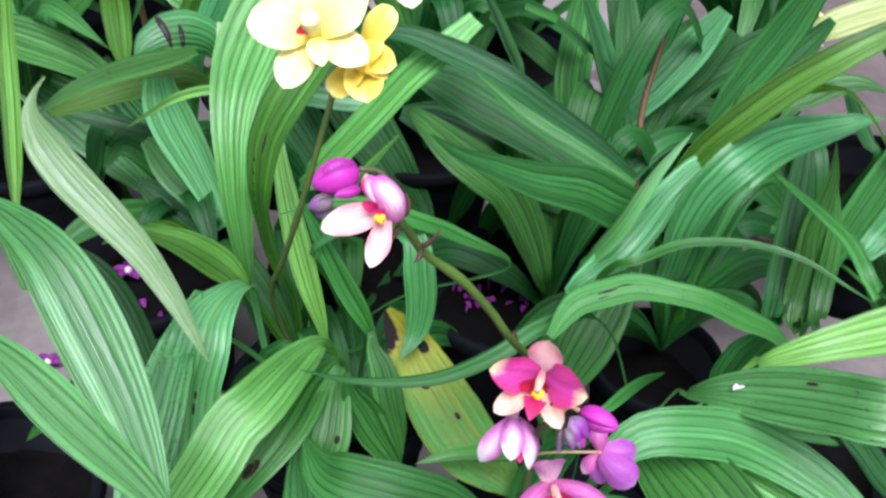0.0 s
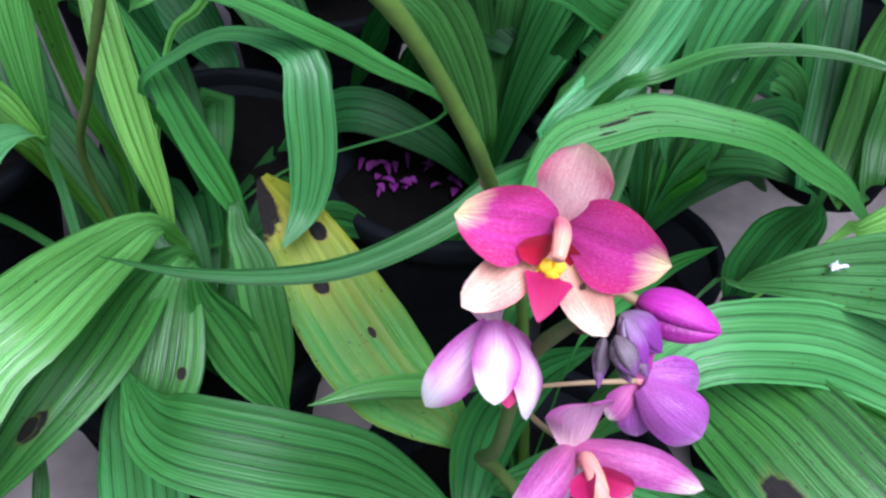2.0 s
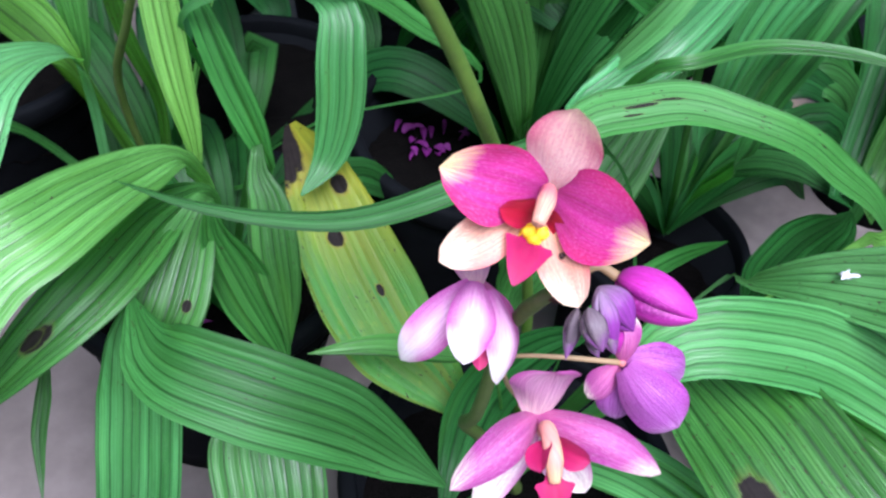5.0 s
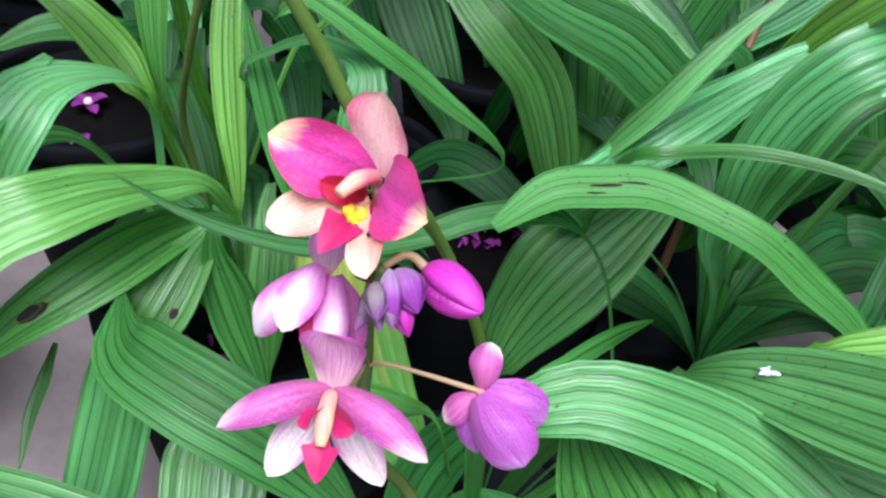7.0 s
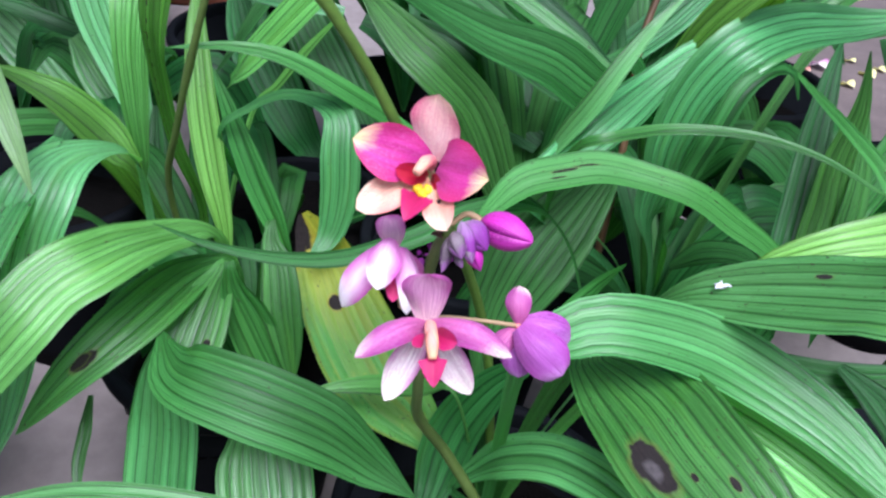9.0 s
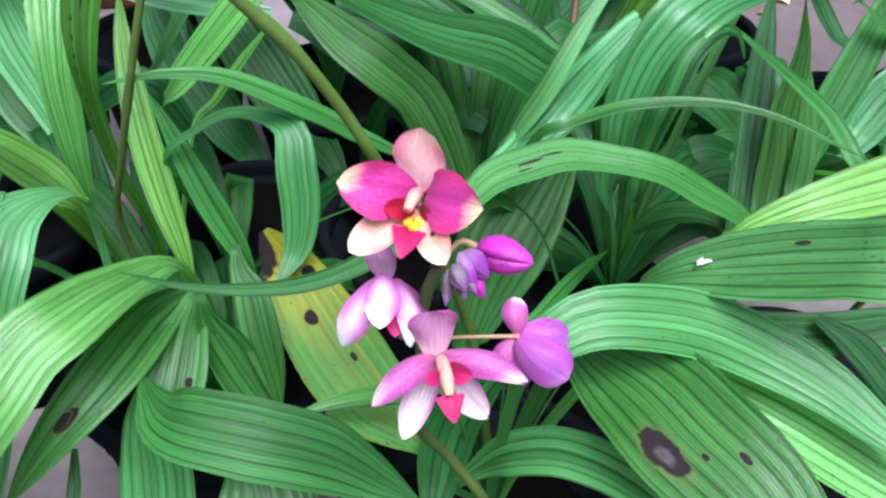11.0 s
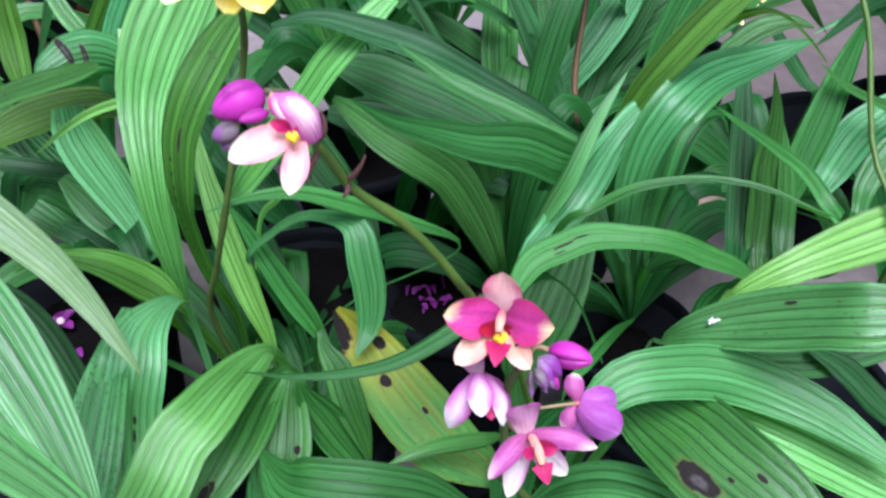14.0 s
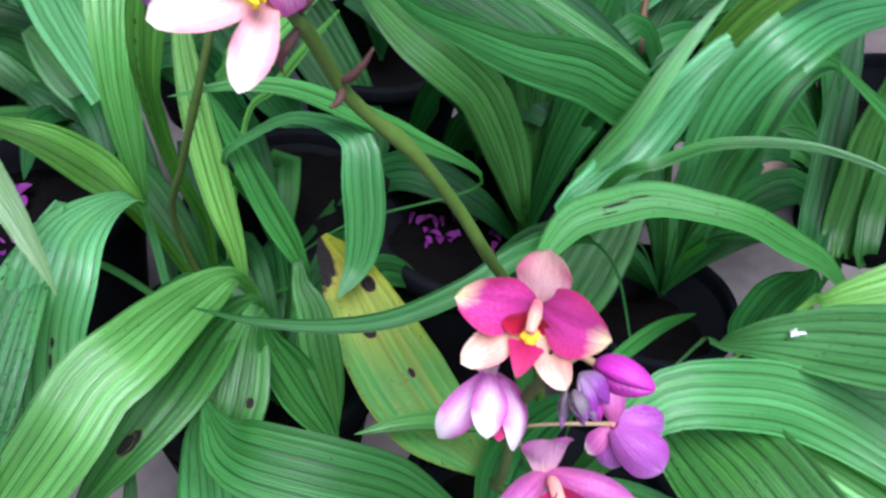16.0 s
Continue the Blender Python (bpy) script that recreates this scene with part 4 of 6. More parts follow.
leaf(left2_plant, "lime", [(-0.125, 0.500, 0.145), (-0.126, 0.502, 0.193), (-0.126, 0.504, 0.241), (-0.135, 0.495, 0.291), (-0.136, 0.484, 0.340), (-0.132, 0.472, 0.379), (-0.124, 0.473, 0.417), (-0.112, 0.478, 0.442), (-0.096, 0.490, 0.462), (-0.078, 0.500, 0.481), (-0.063, 0.505, 0.493)], 0.031, mat=leaf_material("lime", ((-0.52, 0.500, 0.05, 0.005), (-0.52, 0.528, 0.05, 0.005), (-0.52, 0.556, 0.05, 0.005), (-0.52, 0.584, 0.05, 0.005), (-0.52, 0.612, 0.05, 0.005), (-0.52, 0.640, 0.05, 0.005), (-0.52, 0.668, 0.05, 0.005), (-0.52, 0.696, 0.05, 0.005), (-0.11, 0.731, 0.08, 0.025),), 0.7), widths=(0.006, 0.0064, 0.0064, 0.0094, 0.0121, 0.0167, 0.0234, 0.0287, 0.0307, 0.0234, 0.0049), label='dark olive leaf with dry slits')
leaf(left2_plant, "pale", [(-0.152, 0.526, 0.358), (-0.156, 0.537, 0.372), (-0.163, 0.563, 0.403), (-0.170, 0.583, 0.428), (-0.172, 0.597, 0.445)], 0.011, widths=(0.0025, 0.0058, 0.0108, 0.0108, 0.0058))

mid_plant = orchid_plant((-0.090, 0.560, 0.145), "ground orchid with drooping dark pleated leaves")
leaf(mid_plant, "mid", [(-0.090, 0.560, 0.145), (-0.034, 0.533, 0.217), (0.050, 0.492, 0.289), (0.009, 0.483, 0.329), (-0.021, 0.468, 0.356), (-0.055, 0.462, 0.376), (-0.085, 0.454, 0.383), (-0.114, 0.440, 0.385)], 0.013, base=0.14, foot=0.51, widest=0.72)
leaf(mid_plant, "gloss", [(-0.090, 0.560, 0.145), (-0.096, 0.531, 0.226), (-0.104, 0.488, 0.306), (-0.084, 0.485, 0.329), (-0.061, 0.484, 0.342), (-0.038, 0.474, 0.345), (-0.023, 0.462, 0.343), (-0.020, 0.448, 0.325), (-0.019, 0.439, 0.302), (-0.023, 0.429, 0.280), (-0.034, 0.413, 0.270)], 0.023, widths=(0.0045, 0.0045, 0.0045, 0.0059, 0.0073, 0.0094, 0.0199, 0.0235, 0.0224, 0.0168, 0.0014))
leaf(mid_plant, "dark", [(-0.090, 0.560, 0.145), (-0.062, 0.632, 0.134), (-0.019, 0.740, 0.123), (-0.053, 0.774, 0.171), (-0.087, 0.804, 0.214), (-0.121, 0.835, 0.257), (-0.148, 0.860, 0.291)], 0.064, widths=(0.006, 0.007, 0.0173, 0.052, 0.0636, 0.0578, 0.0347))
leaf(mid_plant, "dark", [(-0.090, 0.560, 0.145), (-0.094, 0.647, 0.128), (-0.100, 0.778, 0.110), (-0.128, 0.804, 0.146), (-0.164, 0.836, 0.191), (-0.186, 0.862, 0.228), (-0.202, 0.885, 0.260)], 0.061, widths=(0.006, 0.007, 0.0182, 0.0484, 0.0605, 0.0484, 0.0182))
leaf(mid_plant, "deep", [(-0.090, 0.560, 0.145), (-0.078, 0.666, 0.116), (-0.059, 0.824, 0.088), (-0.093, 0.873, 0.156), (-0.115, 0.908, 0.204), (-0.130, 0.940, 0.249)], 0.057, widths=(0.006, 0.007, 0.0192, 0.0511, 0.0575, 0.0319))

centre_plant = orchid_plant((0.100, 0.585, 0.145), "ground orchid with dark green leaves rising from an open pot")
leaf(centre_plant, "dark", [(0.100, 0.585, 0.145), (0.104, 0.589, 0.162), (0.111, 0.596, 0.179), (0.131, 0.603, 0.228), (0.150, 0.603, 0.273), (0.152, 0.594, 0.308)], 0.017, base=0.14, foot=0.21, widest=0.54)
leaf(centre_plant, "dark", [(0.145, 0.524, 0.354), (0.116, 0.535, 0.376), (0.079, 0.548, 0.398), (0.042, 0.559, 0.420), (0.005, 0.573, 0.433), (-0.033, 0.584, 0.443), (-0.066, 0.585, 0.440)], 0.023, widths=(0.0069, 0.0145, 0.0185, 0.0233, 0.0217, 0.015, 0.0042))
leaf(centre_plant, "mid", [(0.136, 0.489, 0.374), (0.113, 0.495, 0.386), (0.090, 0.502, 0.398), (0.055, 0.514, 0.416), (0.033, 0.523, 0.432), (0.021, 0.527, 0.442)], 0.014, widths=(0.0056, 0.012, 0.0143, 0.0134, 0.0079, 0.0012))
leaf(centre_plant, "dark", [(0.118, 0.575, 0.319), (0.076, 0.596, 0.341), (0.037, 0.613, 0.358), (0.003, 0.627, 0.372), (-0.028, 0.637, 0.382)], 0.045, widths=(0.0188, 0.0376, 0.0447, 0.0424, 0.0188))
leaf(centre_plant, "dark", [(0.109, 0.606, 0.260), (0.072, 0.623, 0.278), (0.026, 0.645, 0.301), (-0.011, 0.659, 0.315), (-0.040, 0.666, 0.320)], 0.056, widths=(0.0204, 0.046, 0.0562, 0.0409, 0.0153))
leaf(centre_plant, "mid", [(0.100, 0.585, 0.145), (0.095, 0.571, 0.182), (0.088, 0.550, 0.220), (0.076, 0.556, 0.259), (0.056, 0.566, 0.301), (0.030, 0.565, 0.329), (0.006, 0.572, 0.346), (-0.014, 0.579, 0.363), (-0.030, 0.583, 0.378)], 0.038, widths=(0.006, 0.007, 0.0149, 0.031, 0.0376, 0.0384, 0.0335, 0.0224, 0.0062))
leaf(centre_plant, "mid", [(0.100, 0.585, 0.145), (0.098, 0.583, 0.169), (0.095, 0.580, 0.194), (0.087, 0.601, 0.236), (0.076, 0.617, 0.270), (0.064, 0.628, 0.300), (0.056, 0.636, 0.324)], 0.026, widths=(0.006, 0.007, 0.0126, 0.0238, 0.0255, 0.0202, 0.005))

right_plant = orchid_plant((0.205, 0.535, 0.145), "lush ground orchid with long striped arching leaves")
leaf(right_plant, "gloss", [(0.205, 0.535, 0.145), (0.162, 0.499, 0.235), (0.098, 0.446, 0.325), (0.102, 0.434, 0.354), (0.117, 0.434, 0.381), (0.139, 0.451, 0.413), (0.161, 0.466, 0.436)], 0.012, base=0.14, foot=0.62, widest=0.78)
leaf(right_plant, "mid", [(0.100, 0.445, 0.270), (0.103, 0.424, 0.335), (0.110, 0.411, 0.366), (0.122, 0.405, 0.376), (0.157, 0.421, 0.377), (0.196, 0.418, 0.380), (0.229, 0.404, 0.379), (0.253, 0.382, 0.375), (0.267, 0.366, 0.374)], 0.0062, base=0.4, foot=0.1, widest=0.5)
leaf(right_plant, "deep", [(0.205, 0.535, 0.145), (0.193, 0.511, 0.240), (0.175, 0.476, 0.336), (0.154, 0.473, 0.356), (0.122, 0.466, 0.371), (0.095, 0.460, 0.390), (0.061, 0.453, 0.403), (0.029, 0.449, 0.419), (0.008, 0.442, 0.433), (-0.013, 0.437, 0.453)], 0.039, widths=(0.006, 0.007, 0.0076, 0.022, 0.0391, 0.0384, 0.0278, 0.0173, 0.0111, 0.0006))
leaf(right_plant, "stripe", [(0.205, 0.535, 0.145), (0.158, 0.490, 0.234), (0.088, 0.423, 0.324), (0.104, 0.429, 0.348), (0.113, 0.430, 0.355), (0.124, 0.437, 0.364), (0.139, 0.453, 0.372), (0.157, 0.472, 0.381), (0.179, 0.485, 0.395), (0.208, 0.492, 0.408)], 0.027, widths=(0.006, 0.007, 0.0084, 0.0152, 0.0226, 0.0254, 0.0273, 0.0179, 0.018, 0.0108))
leaf(right_plant, "deep", [(0.205, 0.535, 0.145), (0.192, 0.492, 0.226), (0.172, 0.427, 0.308), (0.174, 0.429, 0.341), (0.185, 0.435, 0.373), (0.195, 0.444, 0.394), (0.210, 0.454, 0.402), (0.225, 0.461, 0.398), (0.232, 0.461, 0.383)], 0.014, widths=(0.006, 0.007, 0.0073, 0.0106, 0.0123, 0.0136, 0.0103, 0.0063, 0.0014))
leaf(right_plant, "stripe", [(0.205, 0.535, 0.145), (0.191, 0.507, 0.218), (0.169, 0.466, 0.291), (0.169, 0.460, 0.322), (0.169, 0.455, 0.354), (0.178, 0.458, 0.384), (0.197, 0.464, 0.408), (0.228, 0.486, 0.414), (0.268, 0.502, 0.414), (0.294, 0.507, 0.418), (0.309, 0.508, 0.420)], 0.036, widths=(0.006, 0.007, 0.0171, 0.0247, 0.0297, 0.0339, 0.0356, 0.0327, 0.0219, 0.0104, 0.0008))
leaf(right_plant, "olive", [(0.201, 0.528, 0.377), (0.213, 0.524, 0.400), (0.225, 0.519, 0.422), (0.239, 0.509, 0.438), (0.250, 0.497, 0.449), (0.263, 0.492, 0.452), (0.273, 0.485, 0.448), (0.283, 0.473, 0.438), (0.291, 0.462, 0.427)], 0.019, cup=0.5, widths=(0.0103, 0.0187, 0.0184, 0.0123, 0.0073, 0.0036, 0.0028, 0.0024, 0.0012))
leaf(right_plant, "mid", [(0.205, 0.535, 0.145), (0.182, 0.516, 0.245), (0.159, 0.496, 0.345), (0.171, 0.503, 0.361), (0.187, 0.509, 0.378), (0.200, 0.517, 0.399), (0.210, 0.526, 0.422), (0.218, 0.533, 0.442)], 0.013, widths=(0.0050, 0.0060, 0.0084, 0.0125, 0.0134, 0.0100, 0.0058, 0.0004))
leaf(right_plant, "mid", [(0.205, 0.535, 0.145), (0.238, 0.566, 0.247), (0.288, 0.612, 0.350), (0.309, 0.622, 0.365), (0.329, 0.627, 0.373), (0.353, 0.627, 0.376), (0.371, 0.622, 0.371)], 0.021, widths=(0.006, 0.007, 0.0077, 0.0194, 0.0213, 0.0145, 0.0029))
leaf(right_plant, "lime", [(0.150, 0.487, 0.352), (0.167, 0.491, 0.380), (0.180, 0.487, 0.408), (0.199, 0.480, 0.438), (0.220, 0.475, 0.465), (0.241, 0.471, 0.486), (0.265, 0.472, 0.502), (0.287, 0.472, 0.515), (0.302, 0.473, 0.522)], 0.022, pleat=0.5, widths=(0.0034, 0.0119, 0.0182, 0.0219, 0.0223, 0.0197, 0.0167, 0.0100, 0.0012))
leaf(right_plant, "dark", [(0.229, 0.440, 0.194), (0.230, 0.436, 0.221), (0.239, 0.439, 0.245), (0.246, 0.437, 0.265), (0.248, 0.437, 0.275)], 0.039, widths=(0.0179, 0.0387, 0.0394, 0.0233, 0.0020))
# dark green here stands in for the shade the leaf hangs in
leaf(right_plant, "dark", [(0.203, 0.507, 0.228), (0.220, 0.500, 0.247), (0.240, 0.488, 0.256), (0.258, 0.468, 0.257)], 0.019, widths=(0.0051, 0.0187, 0.0171, 0.0049))

back_right_plant = orchid_plant((0.375, 0.655, 0.145), "ground orchid with upright narrow green leaves")
leaf(back_right_plant, "mid", [(0.375, 0.655, 0.145), (0.335, 0.578, 0.199), (0.276, 0.463, 0.254), (0.278, 0.473, 0.268), (0.283, 0.487, 0.294), (0.284, 0.499, 0.323), (0.289, 0.507, 0.361), (0.284, 0.512, 0.396)], 0.027, widths=(0.006, 0.007, 0.0161, 0.0223, 0.0274, 0.0201, 0.0119, 0.0008))
leaf(back_right_plant, "mid", [(0.375, 0.655, 0.145), (0.341, 0.577, 0.202), (0.291, 0.461, 0.258), (0.295, 0.476, 0.285), (0.299, 0.490, 0.311), (0.299, 0.504, 0.337), (0.297, 0.516, 0.359)], 0.018, widths=(0.006, 0.007, 0.0133, 0.0176, 0.0157, 0.0087, 0.0013))
leaf(back_right_plant, "dark", [(0.375, 0.655, 0.145), (0.329, 0.579, 0.203), (0.259, 0.465, 0.260), (0.265, 0.483, 0.275), (0.278, 0.529, 0.326), (0.288, 0.561, 0.358), (0.295, 0.580, 0.375)], 0.023, widths=(0.006, 0.007, 0.0177, 0.0232, 0.0225, 0.0136, 0.0018))
leaf(back_right_plant, "mid", [(0.375, 0.655, 0.145), (0.345, 0.591, 0.207), (0.300, 0.495, 0.270), (0.309, 0.504, 0.294), (0.335, 0.525, 0.337), (0.353, 0.541, 0.370), (0.367, 0.551, 0.398), (0.372, 0.554, 0.414)], 0.027, widths=(0.006, 0.007, 0.0137, 0.0217, 0.0268, 0.0203, 0.0105, 0.0013))
leaf(back_right_plant, "stripe", [(0.375, 0.655, 0.145), (0.362, 0.602, 0.211), (0.344, 0.523, 0.277), (0.355, 0.527, 0.291), (0.376, 0.538, 0.315), (0.396, 0.542, 0.330), (0.432, 0.548, 0.349)], 0.033, widths=(0.006, 0.007, 0.0141, 0.028, 0.0334, 0.0295, 0.0091))
leaf(back_right_plant, "mid", [(0.375, 0.655, 0.145), (0.363, 0.582, 0.212), (0.346, 0.473, 0.279), (0.363, 0.490, 0.302), (0.383, 0.503, 0.321), (0.417, 0.518, 0.342)], 0.022, widths=(0.006, 0.007, 0.0089, 0.0177, 0.0222, 0.0089))
leaf(back_right_plant, "mid", [(0.375, 0.655, 0.145), (0.348, 0.566, 0.233), (0.307, 0.432, 0.320), (0.303, 0.439, 0.328), (0.290, 0.456, 0.347), (0.269, 0.465, 0.364), (0.247, 0.470, 0.381), (0.226, 0.475, 0.397)], 0.013, widths=(0.006, 0.007, 0.0121, 0.0129, 0.0121, 0.0096, 0.0063, 0.0016))
leaf(back_right_plant, "mid", [(0.407, 0.515, 0.338), (0.381, 0.520, 0.352), (0.352, 0.527, 0.368), (0.332, 0.534, 0.385)], 0.010, widths=(0.0071, 0.0097, 0.0087, 0.0013))
leaf(back_right_plant, "dark", [(0.375, 0.655, 0.145), (0.376, 0.637, 0.227), (0.379, 0.611, 0.310), (0.373, 0.619, 0.320), (0.363, 0.633, 0.336), (0.354, 0.649, 0.355)], 0.015, widths=(0.006, 0.0061, 0.0061, 0.0131, 0.0151, 0.0101))

back_plant = orchid_plant((0.200, 0.790, 0.145), "dense ground orchid with tall upright leaves")
leaf(back_plant, "stripe", [(0.511, 0.737, 0.321), (0.484, 0.738, 0.319), (0.461, 0.737, 0.315), (0.438, 0.733, 0.308)], 0.008, widths=(0.008, 0.008, 0.0057, 0.0011))
leaf(back_plant, "sunlit", [(0.361, 0.764, 0.348), (0.379, 0.762, 0.360), (0.407, 0.765, 0.370), (0.441, 0.764, 0.382), (0.478, 0.760, 0.394)], 0.031, widths=(0.0186, 0.0298, 0.0313, 0.0279, 0.0064), label='yellow-green leaf end with brighter light painted into its colour')
leaf(back_plant, "stripe", [(0.200, 0.790, 0.145), (0.181, 0.743, 0.215), (0.154, 0.673, 0.285), (0.171, 0.683, 0.307), (0.201, 0.695, 0.333), (0.234, 0.713, 0.366), (0.257, 0.725, 0.393)], 0.035, widths=(0.006, 0.007, 0.0161, 0.0278, 0.0319, 0.0348, 0.0157))
leaf(back_plant, "dark", [(0.200, 0.790, 0.145), (0.195, 0.746, 0.205), (0.188, 0.679, 0.264), (0.215, 0.707, 0.312), (0.238, 0.718, 0.338), (0.267, 0.734, 0.372)], 0.035, widths=(0.006, 0.007, 0.011, 0.0273, 0.0347, 0.0269))
leaf(back_plant, "dark", [(0.200, 0.790, 0.145), (0.205, 0.753, 0.216), (0.213, 0.696, 0.288), (0.246, 0.717, 0.324), (0.277, 0.723, 0.343), (0.307, 0.729, 0.362), (0.330, 0.732, 0.377)], 0.036, widths=(0.006, 0.007, 0.0165, 0.0351, 0.0359, 0.0292, 0.0108))
leaf(back_plant, "dark", [(0.200, 0.790, 0.145), (0.226, 0.741, 0.232), (0.266, 0.667, 0.320), (0.293, 0.679, 0.349), (0.325, 0.691, 0.378), (0.344, 0.697, 0.399)], 0.026, widths=(0.006, 0.007, 0.0157, 0.026, 0.0237, 0.0082))
leaf(back_plant, "mid", [(0.200, 0.790, 0.145), (0.230, 0.724, 0.255), (0.276, 0.625, 0.365), (0.299, 0.628, 0.382), (0.317, 0.631, 0.398), (0.334, 0.633, 0.414)], 0.016, widths=(0.006, 0.007, 0.0077, 0.0153, 0.0162, 0.0075))
leaf(back_plant, "mid", [(0.200, 0.790, 0.145), (0.170, 0.748, 0.204), (0.124, 0.684, 0.264), (0.123, 0.701, 0.292), (0.123, 0.723, 0.328), (0.131, 0.750, 0.370), (0.135, 0.764, 0.397)], 0.035, widths=(0.006, 0.007, 0.0165, 0.0307, 0.0349, 0.0325, 0.0215))
leaf(back_plant, "dark", [(0.200, 0.790, 0.145), (0.183, 0.720, 0.211), (0.159, 0.615, 0.277), (0.157, 0.630, 0.302), (0.154, 0.651, 0.334), (0.145, 0.671, 0.364), (0.133, 0.691, 0.394), (0.124, 0.703, 0.415)], 0.022, widths=(0.006, 0.007, 0.0123, 0.0213, 0.0222, 0.0211, 0.018, 0.008))
leaf(back_plant, "deep", [(0.200, 0.790, 0.145), (0.198, 0.772, 0.214), (0.195, 0.745, 0.283), (0.190, 0.761, 0.302), (0.187, 0.775, 0.320), (0.186, 0.796, 0.345), (0.185, 0.817, 0.372)], 0.028, widths=(0.006, 0.007, 0.0139, 0.0254, 0.0278, 0.0254, 0.0116))
leaf(back_plant, "dark", [(0.200, 0.790, 0.145), (0.151, 0.759, 0.236), (0.077, 0.713, 0.326), (0.071, 0.716, 0.338), (0.061, 0.726, 0.357), (0.047, 0.741, 0.383), (0.035, 0.751, 0.402)], 0.012, widths=(0.006, 0.007, 0.0075, 0.0107, 0.0117, 0.0106, 0.0052))
leaf(back_plant, "deep", [(0.136, 0.745, 0.309), (0.112, 0.750, 0.320), (0.090, 0.758, 0.336), (0.066, 0.766, 0.352), (0.044, 0.771, 0.363)], 0.025, widths=(0.0113, 0.0225, 0.0246, 0.02, 0.0055))
leaf(back_plant, "mid", [(0.135, 0.725, 0.347), (0.122, 0.724, 0.366), (0.102, 0.723, 0.384), (0.072, 0.720, 0.399)], 0.009, widths=(0.0032, 0.0074, 0.0094, 0.0072))
leaf(back_plant, "deep", [(0.225, 0.611, 0.345), (0.243, 0.620, 0.371), (0.262, 0.628, 0.398), (0.280, 0.635, 0.426), (0.293, 0.641, 0.450), (0.306, 0.647, 0.475)], 0.034, widths=(0.0081, 0.0244, 0.0336, 0.0305, 0.0229, 0.0025))

back_left_plant = orchid_plant((-0.270, 0.720, 0.145), "ground orchid with pale broad leaves and a curled tip")
leaf(back_left_plant, "light", [(-0.143, 0.580, 0.395), (-0.177, 0.583, 0.395), (-0.215, 0.583, 0.386), (-0.256, 0.574, 0.364)], 0.009)
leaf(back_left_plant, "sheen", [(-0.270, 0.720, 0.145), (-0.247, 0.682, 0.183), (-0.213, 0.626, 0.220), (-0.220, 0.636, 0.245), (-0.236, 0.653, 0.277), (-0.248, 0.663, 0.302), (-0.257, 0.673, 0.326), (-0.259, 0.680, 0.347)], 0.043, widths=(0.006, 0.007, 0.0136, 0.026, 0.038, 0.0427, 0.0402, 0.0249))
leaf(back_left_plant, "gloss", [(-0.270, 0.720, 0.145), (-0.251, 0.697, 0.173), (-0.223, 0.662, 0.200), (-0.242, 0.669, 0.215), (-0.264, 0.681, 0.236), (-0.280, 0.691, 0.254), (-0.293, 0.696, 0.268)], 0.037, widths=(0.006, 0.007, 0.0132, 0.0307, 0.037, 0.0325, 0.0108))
leaf(back_left_plant, "dark", [(-0.270, 0.720, 0.145), (-0.259, 0.699, 0.158), (-0.242, 0.666, 0.172), (-0.268, 0.680, 0.186), (-0.293, 0.694, 0.201), (-0.313, 0.703, 0.210)], 0.032, widths=(0.006, 0.007, 0.0113, 0.0282, 0.0316, 0.0113))
leaf(back_left_plant, "stripe", [(-0.199, 0.674, 0.375), (-0.207, 0.672, 0.388), (-0.220, 0.666, 0.396), (-0.235, 0.656, 0.399), (-0.249, 0.645, 0.397), (-0.257, 0.634, 0.395)], 0.044, cup=-0.5, facing=(0.1, -0.9, 0.45), mat=leaf_material("stripe", ((0.3, 0.62, 0.75, 0.035), (-0.1, 0.48, 0.6, 0.03)), 0.7), widths=(0.0173, 0.0364, 0.0442, 0.0419, 0.0288, 0.0039), label='curled leaf tip with dark dry bands')
leaf(back_left_plant, "mid", [(-0.270, 0.720, 0.145), (-0.265, 0.747, 0.249), (-0.257, 0.788, 0.354), (-0.263, 0.795, 0.363), (-0.276, 0.807, 0.376), (-0.288, 0.822, 0.394), (-0.297, 0.833, 0.407)], 0.018, widths=(0.006, 0.007, 0.0077, 0.0165, 0.0176, 0.0154, 0.0077))
leaf(back_left_plant, "olive", [(-0.270, 0.720, 0.145), (-0.265, 0.736, 0.248), (-0.258, 0.759, 0.350), (-0.247, 0.765, 0.369), (-0.233, 0.773, 0.391), (-0.220, 0.781, 0.413)], 0.022, widths=(0.006, 0.007, 0.0108, 0.0203, 0.0222, 0.0157))
leaf(back_left_plant, "stripe", [(-0.270, 0.720, 0.145), (-0.253, 0.717, 0.252), (-0.227, 0.712, 0.359), (-0.215, 0.720, 0.380), (-0.200, 0.730, 0.405), (-0.185, 0.740, 0.430)], 0.035, widths=(0.006, 0.007, 0.0153, 0.0304, 0.0351, 0.0249))
leaf(back_left_plant, "olive", [(-0.215, 0.706, 0.325), (-0.246, 0.703, 0.336), (-0.290, 0.687, 0.337), (-0.327, 0.668, 0.331), (-0.354, 0.651, 0.325)], 0.039, widths=(0.0202, 0.0348, 0.0393, 0.0281, 0.0045))
leaf(back_left_plant, "dark", [(-0.258, 0.705, 0.251), (-0.277, 0.709, 0.261), (-0.312, 0.713, 0.270), (-0.350, 0.717, 0.280), (-0.378, 0.717, 0.286)], 0.017, widths=(0.0077, 0.0142, 0.0174, 0.0162, 0.0086))
